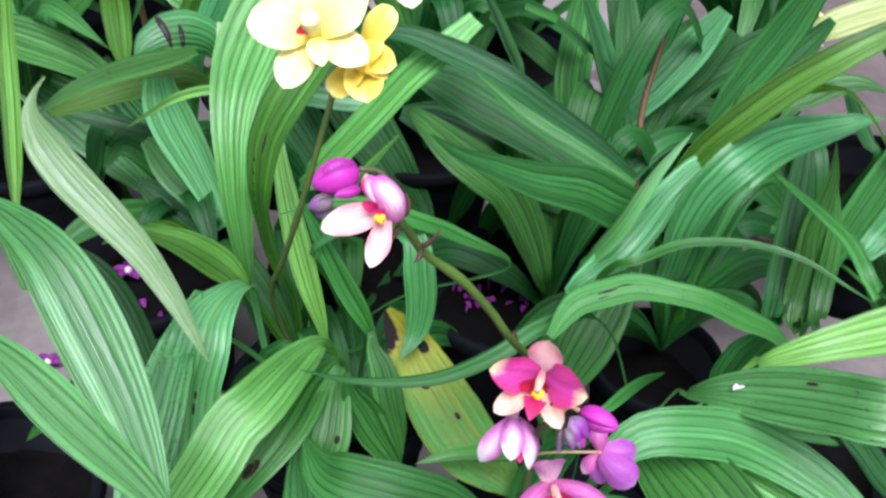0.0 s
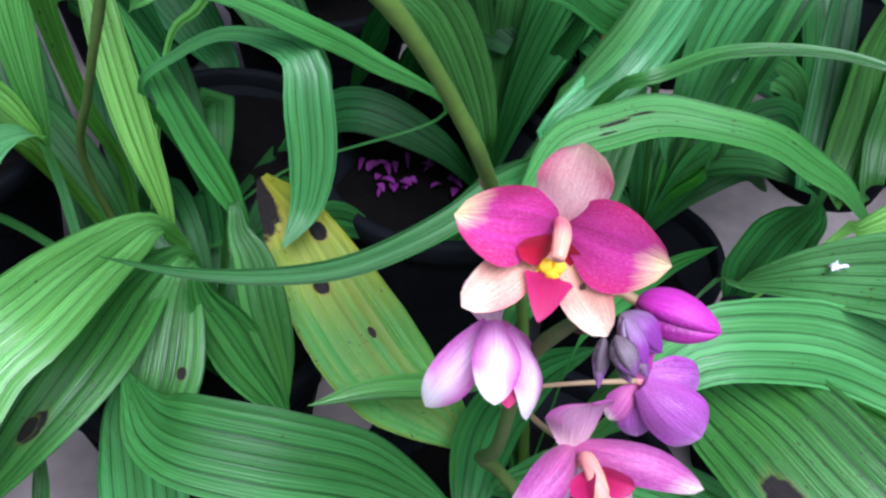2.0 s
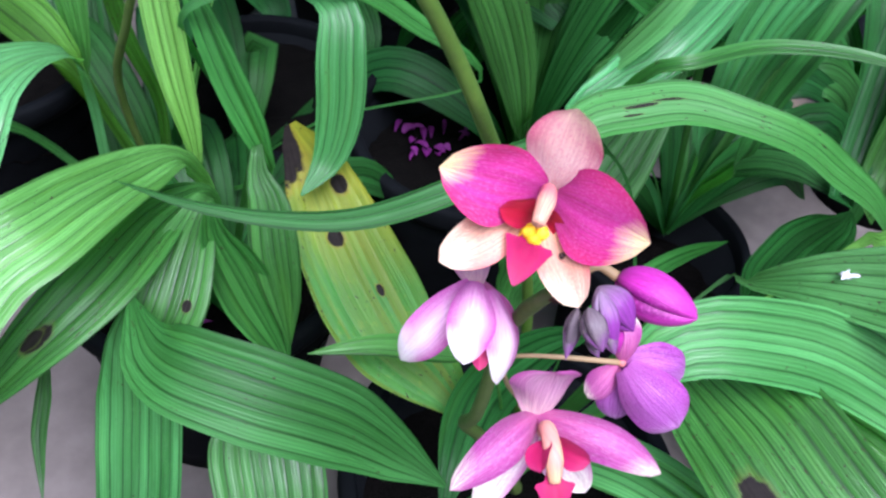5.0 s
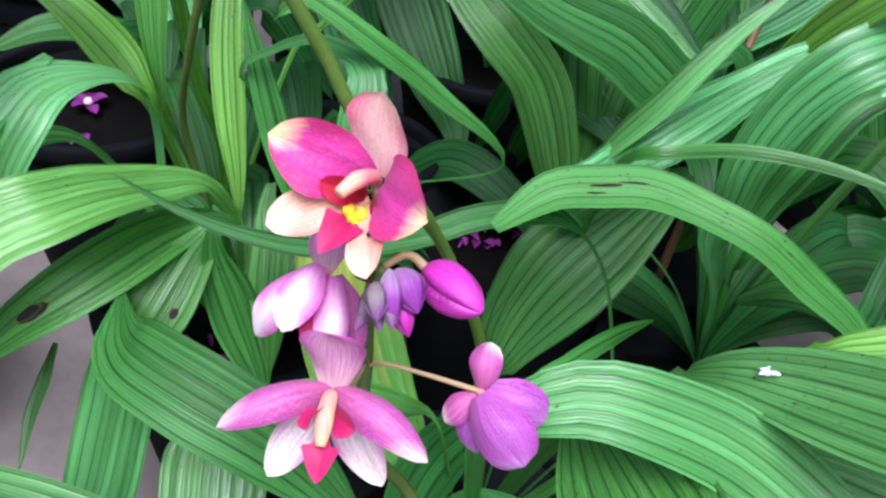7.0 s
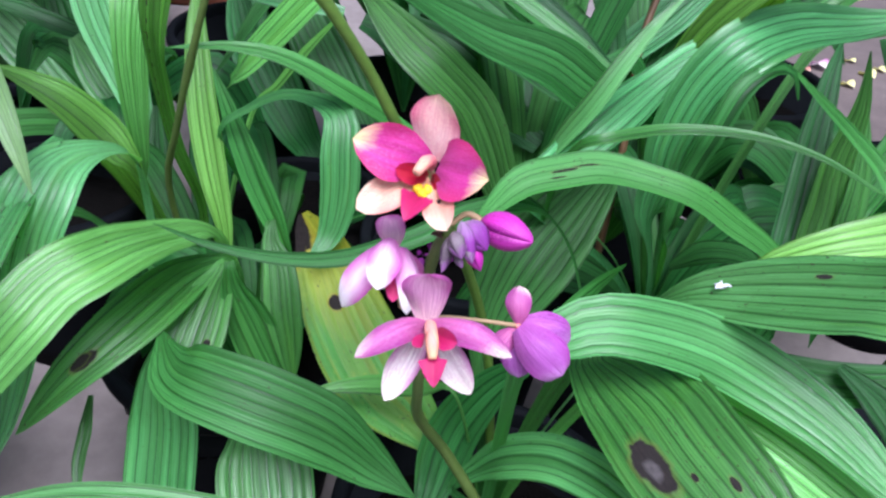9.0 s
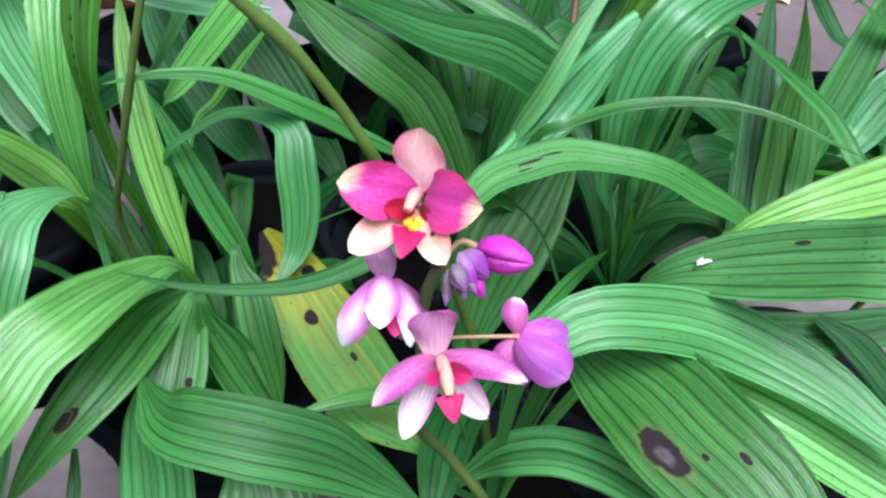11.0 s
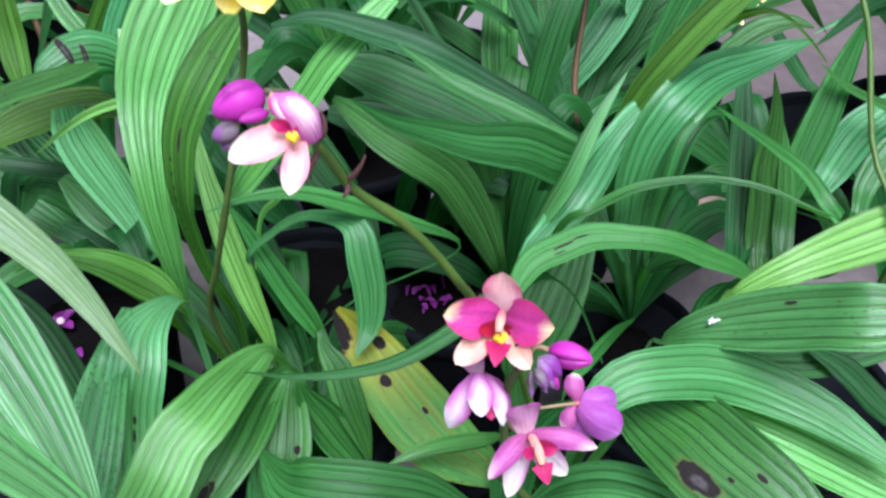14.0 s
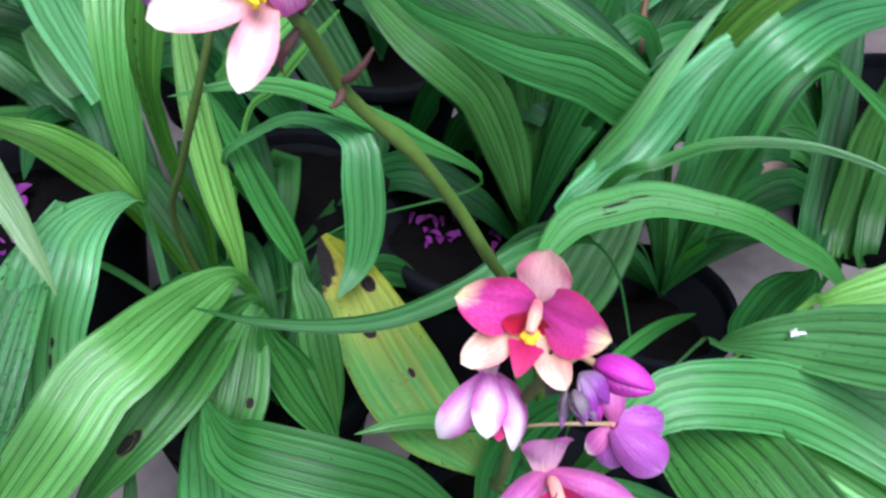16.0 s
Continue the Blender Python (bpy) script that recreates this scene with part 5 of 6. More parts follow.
leaf(back_left_plant, "gloss", [(-0.270, 0.720, 0.145), (-0.353, 0.721, 0.049), (-0.477, 0.724, -0.046), (-0.505, 0.770, 0.013), (-0.530, 0.810, 0.064), (-0.557, 0.840, 0.104), (-0.579, 0.859, 0.130)], 0.045, widths=(0.006, 0.007, 0.0128, 0.0383, 0.0447, 0.0383, 0.0192))
leaf(back_left_plant, "gloss", [(-0.270, 0.720, 0.145), (-0.293, 0.746, 0.136), (-0.326, 0.786, 0.126), (-0.364, 0.806, 0.163), (-0.401, 0.823, 0.196), (-0.436, 0.836, 0.223), (-0.471, 0.846, 0.246)], 0.066, widths=(0.006, 0.007, 0.0182, 0.0542, 0.0658, 0.0595, 0.0355))
leaf(back_left_plant, "deep", [(-0.270, 0.720, 0.145), (-0.287, 0.769, 0.132), (-0.312, 0.842, 0.118), (-0.361, 0.868, 0.155), (-0.396, 0.891, 0.188), (-0.420, 0.919, 0.226)], 0.064, widths=(0.006, 0.007, 0.0192, 0.0575, 0.0639, 0.0383))
leaf(back_left_plant, "deep", [(-0.270, 0.720, 0.145), (-0.318, 0.755, 0.090), (-0.389, 0.808, 0.034), (-0.425, 0.816, 0.062), (-0.464, 0.819, 0.084), (-0.512, 0.814, 0.100), (-0.562, 0.801, 0.106)], 0.056, widths=(0.006, 0.007, 0.0128, 0.038, 0.0528, 0.0561, 0.0371))
leaf(back_left_plant, "mid", [(-0.270, 0.720, 0.145), (-0.320, 0.776, 0.097), (-0.396, 0.859, 0.048), (-0.433, 0.879, 0.078), (-0.468, 0.895, 0.104), (-0.503, 0.911, 0.129)], 0.046, widths=(0.006, 0.007, 0.0158, 0.0395, 0.0461, 0.0264))

far_left_plant = orchid_plant((-0.360, 0.360, 0.145), "ground orchid with bright pleated leaves leaning over the pots")
leaf(far_left_plant, "pale", [(-0.259, 0.479, 0.467), (-0.264, 0.467, 0.461), (-0.264, 0.455, 0.453), (-0.254, 0.440, 0.442), (-0.237, 0.425, 0.427), (-0.214, 0.409, 0.410), (-0.192, 0.392, 0.395), (-0.172, 0.371, 0.379), (-0.157, 0.353, 0.362), (-0.146, 0.338, 0.352)], 0.032, pleat=0.25, widths=(0.0013, 0.0039, 0.0111, 0.0238, 0.0265, 0.0242, 0.0189, 0.0138, 0.0077, 0.0006), label='pale ageing leaf with a crisp brown tip')
leaf(back_left_plant, "mid", [(-0.199, 0.607, 0.415), (-0.211, 0.593, 0.417), (-0.230, 0.576, 0.420), (-0.252, 0.556, 0.422), (-0.274, 0.533, 0.421), (-0.289, 0.510, 0.418)], 0.019, widths=(0.0095, 0.0169, 0.0195, 0.0183, 0.0126, 0.0013))
leaf(far_left_plant, "dark", [(-0.283, 0.440, 0.365), (-0.244, 0.422, 0.341), (-0.214, 0.387, 0.298), (-0.193, 0.352, 0.254)], 0.037)
leaf(far_left_plant, "lime", [(-0.268, 0.633, 0.388), (-0.269, 0.639, 0.403), (-0.270, 0.650, 0.427), (-0.269, 0.654, 0.448), (-0.267, 0.657, 0.470), (-0.264, 0.662, 0.498)], 0.025, pleat=0.5, widths=(0.0099, 0.0198, 0.0248, 0.0237, 0.0206, 0.0097))
leaf(far_left_plant, "lime", [(-0.295, 0.448, 0.375), (-0.295, 0.470, 0.404), (-0.295, 0.492, 0.436), (-0.295, 0.511, 0.467), (-0.293, 0.530, 0.502), (-0.290, 0.545, 0.534)], 0.015, widths=(0.0034, 0.0121, 0.0146, 0.0146, 0.0121, 0.0013))
leaf(back_left_plant, "mid", [(-0.330, 0.765, 0.288), (-0.371, 0.765, 0.318), (-0.405, 0.760, 0.339), (-0.441, 0.750, 0.358), (-0.470, 0.740, 0.370)], 0.048, widths=(0.0150, 0.0388, 0.0476, 0.0414, 0.0100))
leaf(back_left_plant, "stripe", [(-0.425, 0.804, 0.302), (-0.425, 0.819, 0.329), (-0.426, 0.831, 0.355), (-0.426, 0.845, 0.385)], 0.051, widths=(0.0333, 0.0506, 0.0479, 0.0266))

near_left_plant = orchid_plant((-0.110, 0.120, 0.125), "ground orchid with long bright leaves reaching over its neighbours")
leaf(near_left_plant, "gloss", [(-0.260, 0.357, 0.468), (-0.231, 0.340, 0.463), (-0.202, 0.315, 0.451), (-0.168, 0.269, 0.417), (-0.145, 0.229, 0.393), (-0.133, 0.201, 0.384)], 0.036)
leaf(near_left_plant, "gloss", [(-0.259, 0.304, 0.428), (-0.223, 0.280, 0.420), (-0.183, 0.250, 0.405), (-0.146, 0.222, 0.394), (-0.123, 0.199, 0.387)], 0.025)

# ---- flowers ----
def flower(plant, at, label, name="flower"):
    """The flower's receptacle, to which its petals belong."""
    return part(name, blob(at, 0.0013, 3.0), PET["column"], plant, label)


def tepal(bloom, name, look_of, foot, end, width, facing, **shape):
    return part(name, tepal_mesh(foot, end, width, facing, **shape), PET[look_of], bloom)


def callus(bloom, at, size):
    at = Vector(at)
    bm = bmesh.new()
    for k, (dx, dy, dz, q) in enumerate(((-0.5, 0, 0.25, 0.62), (0.5, 0, 0.25, 0.62), (0, -0.3, -0.2, 0.7), (-0.8, 0.1, -0.35, 0.4), (0.8, 0.1, -0.35, 0.4), (0.1, -0.2, -0.9, 0.45))):
        b2 = blob(at + Vector((dx, dy, dz)) * size, size * q, k * 1.7, rough=0.5)
        me = bpy.data.meshes.new("tmp")
        b2.to_mesh(me)
        b2.free()
        bm.from_mesh(me)
        bpy.data.meshes.remove(me)
    return part("callus", bm, CALLUS, bloom, "bright yellow callus")


# stalks of the front plant
part("flower_stalk", tube([(0.085, 0.335, 0.145), (0.08, 0.304, 0.203), (0.058, 0.300, 0.250), (0.044, 0.286, 0.287), (0.043, 0.268, 0.324), (0.043, 0.262, 0.375), (0.045, 0.252, 0.405), (0.05, 0.243, 0.424)], (0.0032, 0.003, 0.0026, 0.0022, 0.0017), knots=((0.80, 0.35), (0.93, 0.4))), OLIVE_STALK, front_plant, "brownish green flower stalk")
part("flower_stalk", tube([(0.0900, 0.3400, 0.1450), (0.0760, 0.3580, 0.2620), (0.0540, 0.3320, 0.3520), (0.0291, 0.2881, 0.4301), (0.0193, 0.2829, 0.4526), (0.0095, 0.2782, 0.4718), (0.0013, 0.2757, 0.4847), (-0.0075, 0.2727, 0.4955), (-0.0128, 0.2699, 0.5031), (-0.0164, 0.2670, 0.5110), (-0.0203, 0.2602, 0.5254), (-0.0244, 0.2534, 0.5380)], (0.0031, 0.0027, 0.0023, 0.0021, 0.0019), n=60, knots=((0.58, 0.25), (0.86, 0.3))), STALK, front_plant, "thick bright green flower stalk")

# main bloom
N1 = (-0.22, -0.82, 0.52)
f1 = flower(front_plant, (0.0415, 0.2595, 0.4355), "open magenta orchid bloom with cream lower sepals")
tepal(f1, "sepal", "rose", (0.0426, 0.2592, 0.4385), (0.0425, 0.2559, 0.4640), 0.0168, N1, bow=0.05, cup=0.22, widest=0.62, base=0.38, blunt=0.45)
tepal(f1, "sepal", "peach", (0.0402, 0.2572, 0.4345), (0.0190, 0.2446, 0.4260), 0.0122, N1, bow=0.06, cup=0.2, widest=0.55, base=0.42, blunt=0.5)
tepal(f1, "sepal", "peach", (0.0425, 0.2565, 0.4330), (0.0490, 0.2323, 0.4296), 0.0118, N1, bow=0.05, cup=0.2, widest=0.55, base=0.42, blunt=0.5)
tepal(f1, "petal", "magenta", (0.0410, 0.2582, 0.4380), (0.0163, 0.2525, 0.4473), 0.0186, N1, bow=0.10, cup=0.18, widest=0.5, base=0.35, blunt=0.58)
tepal(f1, "petal", "magenta", (0.0438, 0.2578, 0.4378), (0.0602, 0.2371, 0.4466), 0.0196, N1, bow=0.10, cup=0.18, widest=0.5, base=0.35, blunt=0.58)
part("column", tube([(0.0419, 0.2600, 0.4362), (0.0416, 0.2560, 0.4402), (0.0400, 0.2495, 0.4432), (0.0379, 0.2430, 0.4432)], (0.0015, 0.0019, 0.0022, 0.0015), n=18), PET["column"], f1, "rose column")
tepal(f1, "lip_lobe", "lobe", (0.0408, 0.2565, 0.4335), (0.0305, 0.2500, 0.4394), 0.0072, (0.45, -0.7, 0.3), bow=0.12, cup=0.3, blunt=0.4)
tepal(f1, "lip_lobe", "lobe", (0.0420, 0.2560, 0.4330), (0.0465, 0.2486, 0.4347), 0.0070, (-0.45, -0.7, 0.3), bow=0.12, cup=0.3, blunt=0.4)
part("lip", lip_mesh((0.0400, 0.2530, 0.4305), (0.0352, 0.2385, 0.4275), 0.0120, (0, -0.4, 0.9)), PET["lip"], f1, "crimson pointed lip")
callus(f1, (0.0398, 0.2505, 0.4318), 0.0028)
part("speck", blob((0.0455, 0.2440, 0.4327), 0.0007, 5.0), DOT, f1, "dark speck on the sepal")

# lower bloom
C2 = (0.0455, 0.2235, 0.3990)
N2 = (0.10, -0.95, 0.28)
f2 = flower(front_plant, (0.0455, 0.226, 0.398), "lilac and white orchid bloom nodding forward")
tepal(f2, "sepal", "fan", C2, (0.045, 0.2215, 0.4205), 0.0160, N2, bow=-0.08, cup=-0.28, widest=0.66, base=0.36, blunt=0.5)
tepal(f2, "sepal", "blush", C2, (0.0345, 0.210, 0.3755), 0.0108, N2, bow=0.02, cup=0.15, widest=0.55, base=0.3, blunt=0.65)
tepal(f2, "sepal", "blush", C2, (0.0625, 0.217, 0.3755), 0.0116, N2, bow=0.02, cup=0.15, widest=0.55, base=0.3, blunt=0.65)
tepal(f2, "petal", "lilac", C2, (0.0255, 0.2025, 0.4005), 0.0096, (0.15, -0.55, 0.8), bow=0.20, cup=-0.75, widest=0.45, base=0.4, blunt=0.6, roll=-15)
tepal(f2, "petal", "lilac", C2, (0.0735, 0.211, 0.3995), 0.0100, (0.0, -0.55, 0.8), bow=0.20, cup=-0.7, widest=0.45, base=0.4, blunt=0.6, roll=12)
part("column", tube([(0.047, 0.220, 0.398), (0.047, 0.218, 0.403), (0.048, 0.212, 0.403), (0.049, 0.207, 0.399)], (0.0013, 0.0018, 0.0021, 0.0022, 0.0013), n=20), PET["salmon"], f2, "salmon column")
tepal(f2, "lip_lobe", "lip", (0.047, 0.216, 0.402), (0.045, 0.207, 0.403), 0.0072, (-0.4, -0.75, 0.3), bow=0.15, cup=0.4, blunt=0.4)
tepal(f2, "lip_lobe", "lip", (0.049, 0.216, 0.402), (0.056, 0.210, 0.404), 0.0072, (0.4, -0.75, 0.3), bow=0.15, cup=0.4, blunt=0.4)
part("lip", lip_mesh((0.0485, 0.2115, 0.3990), (0.0502, 0.2015, 0.3925), 0.0095, (0, -0.7, 0.7)), PET["lip"], f2, "crimson pointed lip")

# half-closed bloom
f3 = flower(front_plant, (0.031, 0.256, 0.405), "half-closed lilac and white orchid bloom")
tepal(f3, "sepal", "fan", (0.031, 0.257, 0.402), (0.027, 0.271, 0.407), 0.0105, (0.1, -0.7, 0.6), bow=0.1, cup=0.3, blunt=0.45)
tepal(f3, "petal", "nodding", (0.030, 0.257, 0.404), (0.014, 0.248, 0.381), 0.0120, (-0.35, -0.75, 0.5), bow=0.22, cup=-0.35, widest=0.5, base=0.4, blunt=0.65)
tepal(f3, "petal", "nodding", (0.030, 0.254, 0.409), (0.028, 0.234, 0.402), 0.0120, (-0.05, -0.75, 0.6), bow=0.18, cup=-0.5, widest=0.52, base=0.3, blunt=0.6)
tepal(f3, "petal", "nodding", (0.034, 0.255, 0.405), (0.038, 0.237, 0.390), 0.0100, (0.5, -0.75, 0.4), bow=0.2, cup=-0.45, widest=0.5, base=0.4, blunt=0.65)
tepal(f3, "sepal", "lilac", (0.033, 0.261, 0.400), (0.043, 0.250, 0.381), 0.0110, (0.5, -0.6, 0.4), bow=0.15, cup=-0.3)
tepal(f3, "lip", "lip", (0.032, 0.253, 0.401), (0.033, 0.238, 0.394), 0.0070, (0.15, -0.8, 0.4), bow=0.1, cup=0.3)

# bloom seen from behind
f4 = flower(front_plant, (0.079, 0.262, 0.369), "lilac orchid bloom turned away")
tepal(f4, "petal", "lilac", (0.079, 0.262, 0.370), (0.078, 0.271, 0.381), 0.0100, (-0.1, -0.8, 0.6), bow=0.12, cup=-0.5, blunt=0.5, widest=0.55)
tepal(f4, "petal", "lilac", (0.078, 0.262, 0.368), (0.071, 0.256, 0.358), 0.0090, (-0.1, -0.8, 0.6), bow=0.12, cup=-0.5, blunt=0.5, widest=0.55)
tepal(f4, "sepal", "purple", (0.079, 0.263, 0.366), (0.082, 0.256, 0.348), 0.0125, (-0.1, -0.8, 0.6), bow=0.15, cup=-0.5, blunt=0.45)
tepal(f4, "sepal", "purple", (0.079, 0.259, 0.371), (0.097, 0.248, 0.359), 0.0180, (-0.1, -0.8, 0.6), bow=0.16, cup=-0.62, widest=0.58, blunt=0.4, base=0.35)
tepal(f4, "sepal", "purple", (0.080, 0.263, 0.369), (0.100, 0.264, 0.363), 0.0165, (-0.1, -0.8, 0.6), bow=0.16, cup=-0.62, blunt=0.4, base=0.35)

# pedicels and buds
part("pedicel", tube([(0.0432, 0.2625, 0.366), (0.0440, 0.2500, 0.372), (0.0455, 0.2360, 0.385), (0.0455, 0.226, 0.398)], (0.0007, 0.0008, 0.0010), n=14), PEDICEL, front_plant)
part("pedicel", tube([(0.0432, 0.2630, 0.3640), (0.0497, 0.2600, 0.3710), (0.0625, 0.2610, 0.3705), (0.079, 0.262, 0.369)], (0.0006, 0.0007, 0.0009), n=18), PEDICEL, front_plant, "tan arching pedicel")
part("pedicel", tube([(0.0435, 0.262, 0.375), (0.035, 0.250, 0.382), (0.034, 0.257, 0.391), (0.031, 0.256, 0.404)], (0.0006, 0.0007, 0.0009), n=16), PEDICEL, front_plant)
part("pedicel", tube([(0.0470, 0.248, 0.415), (0.0440, 0.2575, 0.425), (0.0416, 0.2598, 0.4352)], (0.0007, 0.0008, 0.0010), n=14), PEDICEL, front_plant)
part("bud", bud_mesh((0.0600, 0.246, 0.4250), (0.0762, 0.2340, 0.4275), 0.0122, pointed=0.6), PET["bud"], front_plant, "plump magenta bud")
part("pedicel", tube([(0.050, 0.244, 0.424), (0.055, 0.247, 0.427), (0.0605, 0.2456, 0.4253)], (0.0009, 0.0010, 0.0014), n=10), PEDICEL, front_plant)
for a, b, w, kind in (((0.0541, 0.2397, 0.4284), (0.0623, 0.2310, 0.4248), 0.0098, "violet_bud"),
                      ((0.0512, 0.2330, 0.4292), (0.0546, 0.2245, 0.4252), 0.0064, "grey_bud"),
                      ((0.0500, 0.2356, 0.4255), (0.0494, 0.2295, 0.4160), 0.0042, "grey_bud"),
                      ((0.0560, 0.2345, 0.4248), (0.0611, 0.2307, 0.4167), 0.006, "bud"),
                      ((0.0533, 0.2357, 0.4317), (0.0580, 0.2268, 0.4233), 0.006, "violet_bud"),
                      ((0.0505, 0.2372, 0.4224), (0.0488, 0.2278, 0.4166), 0.0034, "grey_bud"),
                      ((0.0547, 0.2331, 0.4268), (0.0580, 0.2256, 0.4231), 0.0046, "grey_bud"),
                      ((0.0525, 0.2309, 0.4228), (0.0551, 0.2261, 0.4206), 0.0028, "grey_bud")):
    part("bud", bud_mesh(a, b, w, pointed=0.85), PET[kind], front_plant, "small grey-violet bud in a tight cluster")
tepal_end = ((0.0470, 0.2440, 0.4190), (0.0440, 0.2385, 0.4235))
part("bract", tepal_mesh(tepal_end[0], tepal_end[1], 0.0035, (0, -0.7, 0.7), bow=0.3, cup=0.8), BRACT, front_plant, "dry brown bract")

# second spray, on the thick stalk
f5 = flower(front_plant, (-0.030, 0.252, 0.544), "pink and cream orchid bloom with a hooded petal")
tepal(f5, "petal", "magenta", (-0.029, 0.255, 0.544), (-0.036, 0.258, 0.556), 0.0078, (-0.3, -0.7, 0.5), bow=0.15, cup=0.3, base=0.5)
tepal(f5, "petal", "hood", (-0.0225, 0.2495, 0.5400), (-0.0322, 0.2560, 0.5562), 0.0112, (0.45, -0.75, 0.5), bow=0.26, cup=-0.75, base=0.55, widest=0.5, blunt=0.35)
tepal(f5, "petal", "hood", (-0.0270, 0.2500, 0.5420), (-0.0352, 0.2570, 0.5560), 0.0070, (-0.2, -0.85, 0.5), bow=0.2, cup=-0.5, base=0.5, widest=0.6, blunt=0.4)
tepal(f5, "sepal", "coral", (-0.029, 0.251, 0.544), (-0.053, 0.244, 0.540), 0.0118, (-0.1, -0.75, 0.6), bow=0.06, cup=0.2, widest=0.5, base=0.5, blunt=0.5)
tepal(f5, "sepal", "coral", (-0.028, 0.249, 0.542), (-0.034, 0.233, 0.530), 0.0094, (0.1, -0.8, 0.5), bow=0.08, cup=0.3, base=0.4)
tepal(f5, "lip_lobe", "lip", (-0.031, 0.249, 0.546), (-0.037, 0.247, 0.551), 0.0048, (-0.1, -0.8, 0.5), bow=0.2, cup=0.4)
tepal(f5, "lip", "lip", (-0.030, 0.249, 0.546), (-0.029, 0.241, 0.546), 0.0048, (-0.1, -0.8, 0.5), bow=0.2, cup=0.4)
callus(f5, (-0.030, 0.242, 0.547), 0.0019)
part("bud", bud_mesh((-0.039, 0.265, 0.553), (-0.057, 0.258, 0.550), 0.0144, pointed=0.55), PET["bud"], front_plant, "large magenta bud")
part("bud", bud_mesh((-0.038, 0.259, 0.548), (-0.048, 0.253, 0.549), 0.0052), PET["bud"], front_plant)
part("bud", bud_mesh((-0.049, 0.256, 0.545), (-0.058, 0.252, 0.544), 0.0074, pointed=0.5), PET["grey_bud"], front_plant, "small grey-violet bud")
part("bud", bud_mesh((-0.050, 0.256, 0.541), (-0.056, 0.253, 0.539), 0.0052, pointed=0.5), PET["grey_bud"], front_plant)
part("pedicel", tube([(-0.023, 0.258, 0.538), (-0.030, 0.267, 0.549), (-0.039, 0.265, 0.553)], (0.0009, 0.0009, 0.0012), n=12), RACHIS, front_plant)
part("pedicel", tube([(-0.023, 0.257, 0.536), (-0.026, 0.256, 0.540), (-0.030, 0.252, 0.544)], (0.0012, 0.0011, 0.0012), n=10), PEDICEL, front_plant)
for line_ in (((-0.0165, 0.2675, 0.5105), (-0.0130, 0.2650, 0.5135), (-0.0095, 0.2640, 0.5180), (-0.0070, 0.2642, 0.5225)), ((-0.0235, 0.2545, 0.5325), (-0.0255, 0.2520, 0.5300), (-0.0275, 0.2510, 0.5270), (-0.0270, 0.2500, 0.5240)), ((-0.0230, 0.2535, 0.5375), (-0.0205, 0.2540, 0.5400), (-0.0195, 0.2550, 0.5440), (-0.0205, 0.2560, 0.5480)), ((-0.0150, 0.2660, 0.5090), (-0.0160, 0.2630, 0.5075), (-0.0180, 0.2610, 0.5070))):
    part("bract", tube(line_, (0.0010, 0.0013, 0.0009, 0.0003), sides=7, n=14), BRACT, front_plant, "dry curled brown bract")
part("bract", tepal_mesh((0.0335, 0.3085, 0.4135), (0.0345, 0.3000, 0.4085), 0.0039, (0, -0.7, 0.7), bow=-0.15, cup=1.0, blunt=0.9), BRACT, front_plant, "dry sheath bract")

# yellow blooms on the brown stalk
part("flower_stalk", tube([(-0.125, 0.50, 0.145), (-0.139, 0.483, 0.26), (-0.119, 0.458, 0.329), (-0.096, 0.444, 0.398), (-0.073, 0.444, 0.47), (-0.062, 0.420, 0.514), (-0.056, 0.36, 0.556), (-0.048, 0.30, 0.585)], (0.0024, 0.0022, 0.0020, 0.0016), n=30, knots=((0.45, 0.25), (0.7, 0.25))), OLIVE_STALK, left2_plant, "thin olive green flower stalk")
f6 = flower(left2_plant, (-0.055, 0.289, 0.599), "large pale yellow orchid bloom")
tepal(f6, "petal", "yellow", (-0.056, 0.289, 0.599), (-0.079, 0.285, 0.605), 0.0204, (0, -0.6, 0.8), bow=0.08, cup=0.2, base=0.4)
tepal(f6, "sepal", "yellow", (-0.056, 0.288, 0.598), (-0.066, 0.272, 0.585), 0.0151, (0, -0.6, 0.8), bow=0.06, cup=0.2, base=0.45)
tepal(f6, "sepal", "yellow", (-0.054, 0.288, 0.598), (-0.034, 0.278, 0.593), 0.0151, (0, -0.6, 0.8), bow=0.08, cup=0.2, base=0.4)
tepal(f6, "petal", "yellow", (-0.054, 0.289, 0.599), (-0.034, 0.294, 0.616), 0.0204, (0, -0.6, 0.8), bow=0.08, cup=0.2, base=0.4)
tepal(f6, "sepal", "yellow", (-0.055, 0.290, 0.599), (-0.059, 0.306, 0.618), 0.0166, (0, -0.6, 0.8), bow=0.08, cup=0.2, base=0.4)
part("column", tube([(-0.055, 0.286, 0.601), (-0.055, 0.281, 0.608), (-0.055, 0.280, 0.610)], (0.003, 0.0042, 0.0036), n=10), PET["yellow"], f6)
tepal(f6, "lip", "yellow", (-0.054, 0.281, 0.601), (-0.050, 0.269, 0.596), 0.0084, (0, -0.5, 0.8), bow=0.1, cup=0.4)
tepal(f6, "lip_lobe", "lobe", (-0.056, 0.281, 0.603), (-0.060, 0.277, 0.605), 0.0041, (0, -0.6, 0.8), bow=0.2, cup=0.4)
f7 = flower(left2_plant, (-0.037, 0.291, 0.584), "golden yellow orchid bloom half hidden behind another")
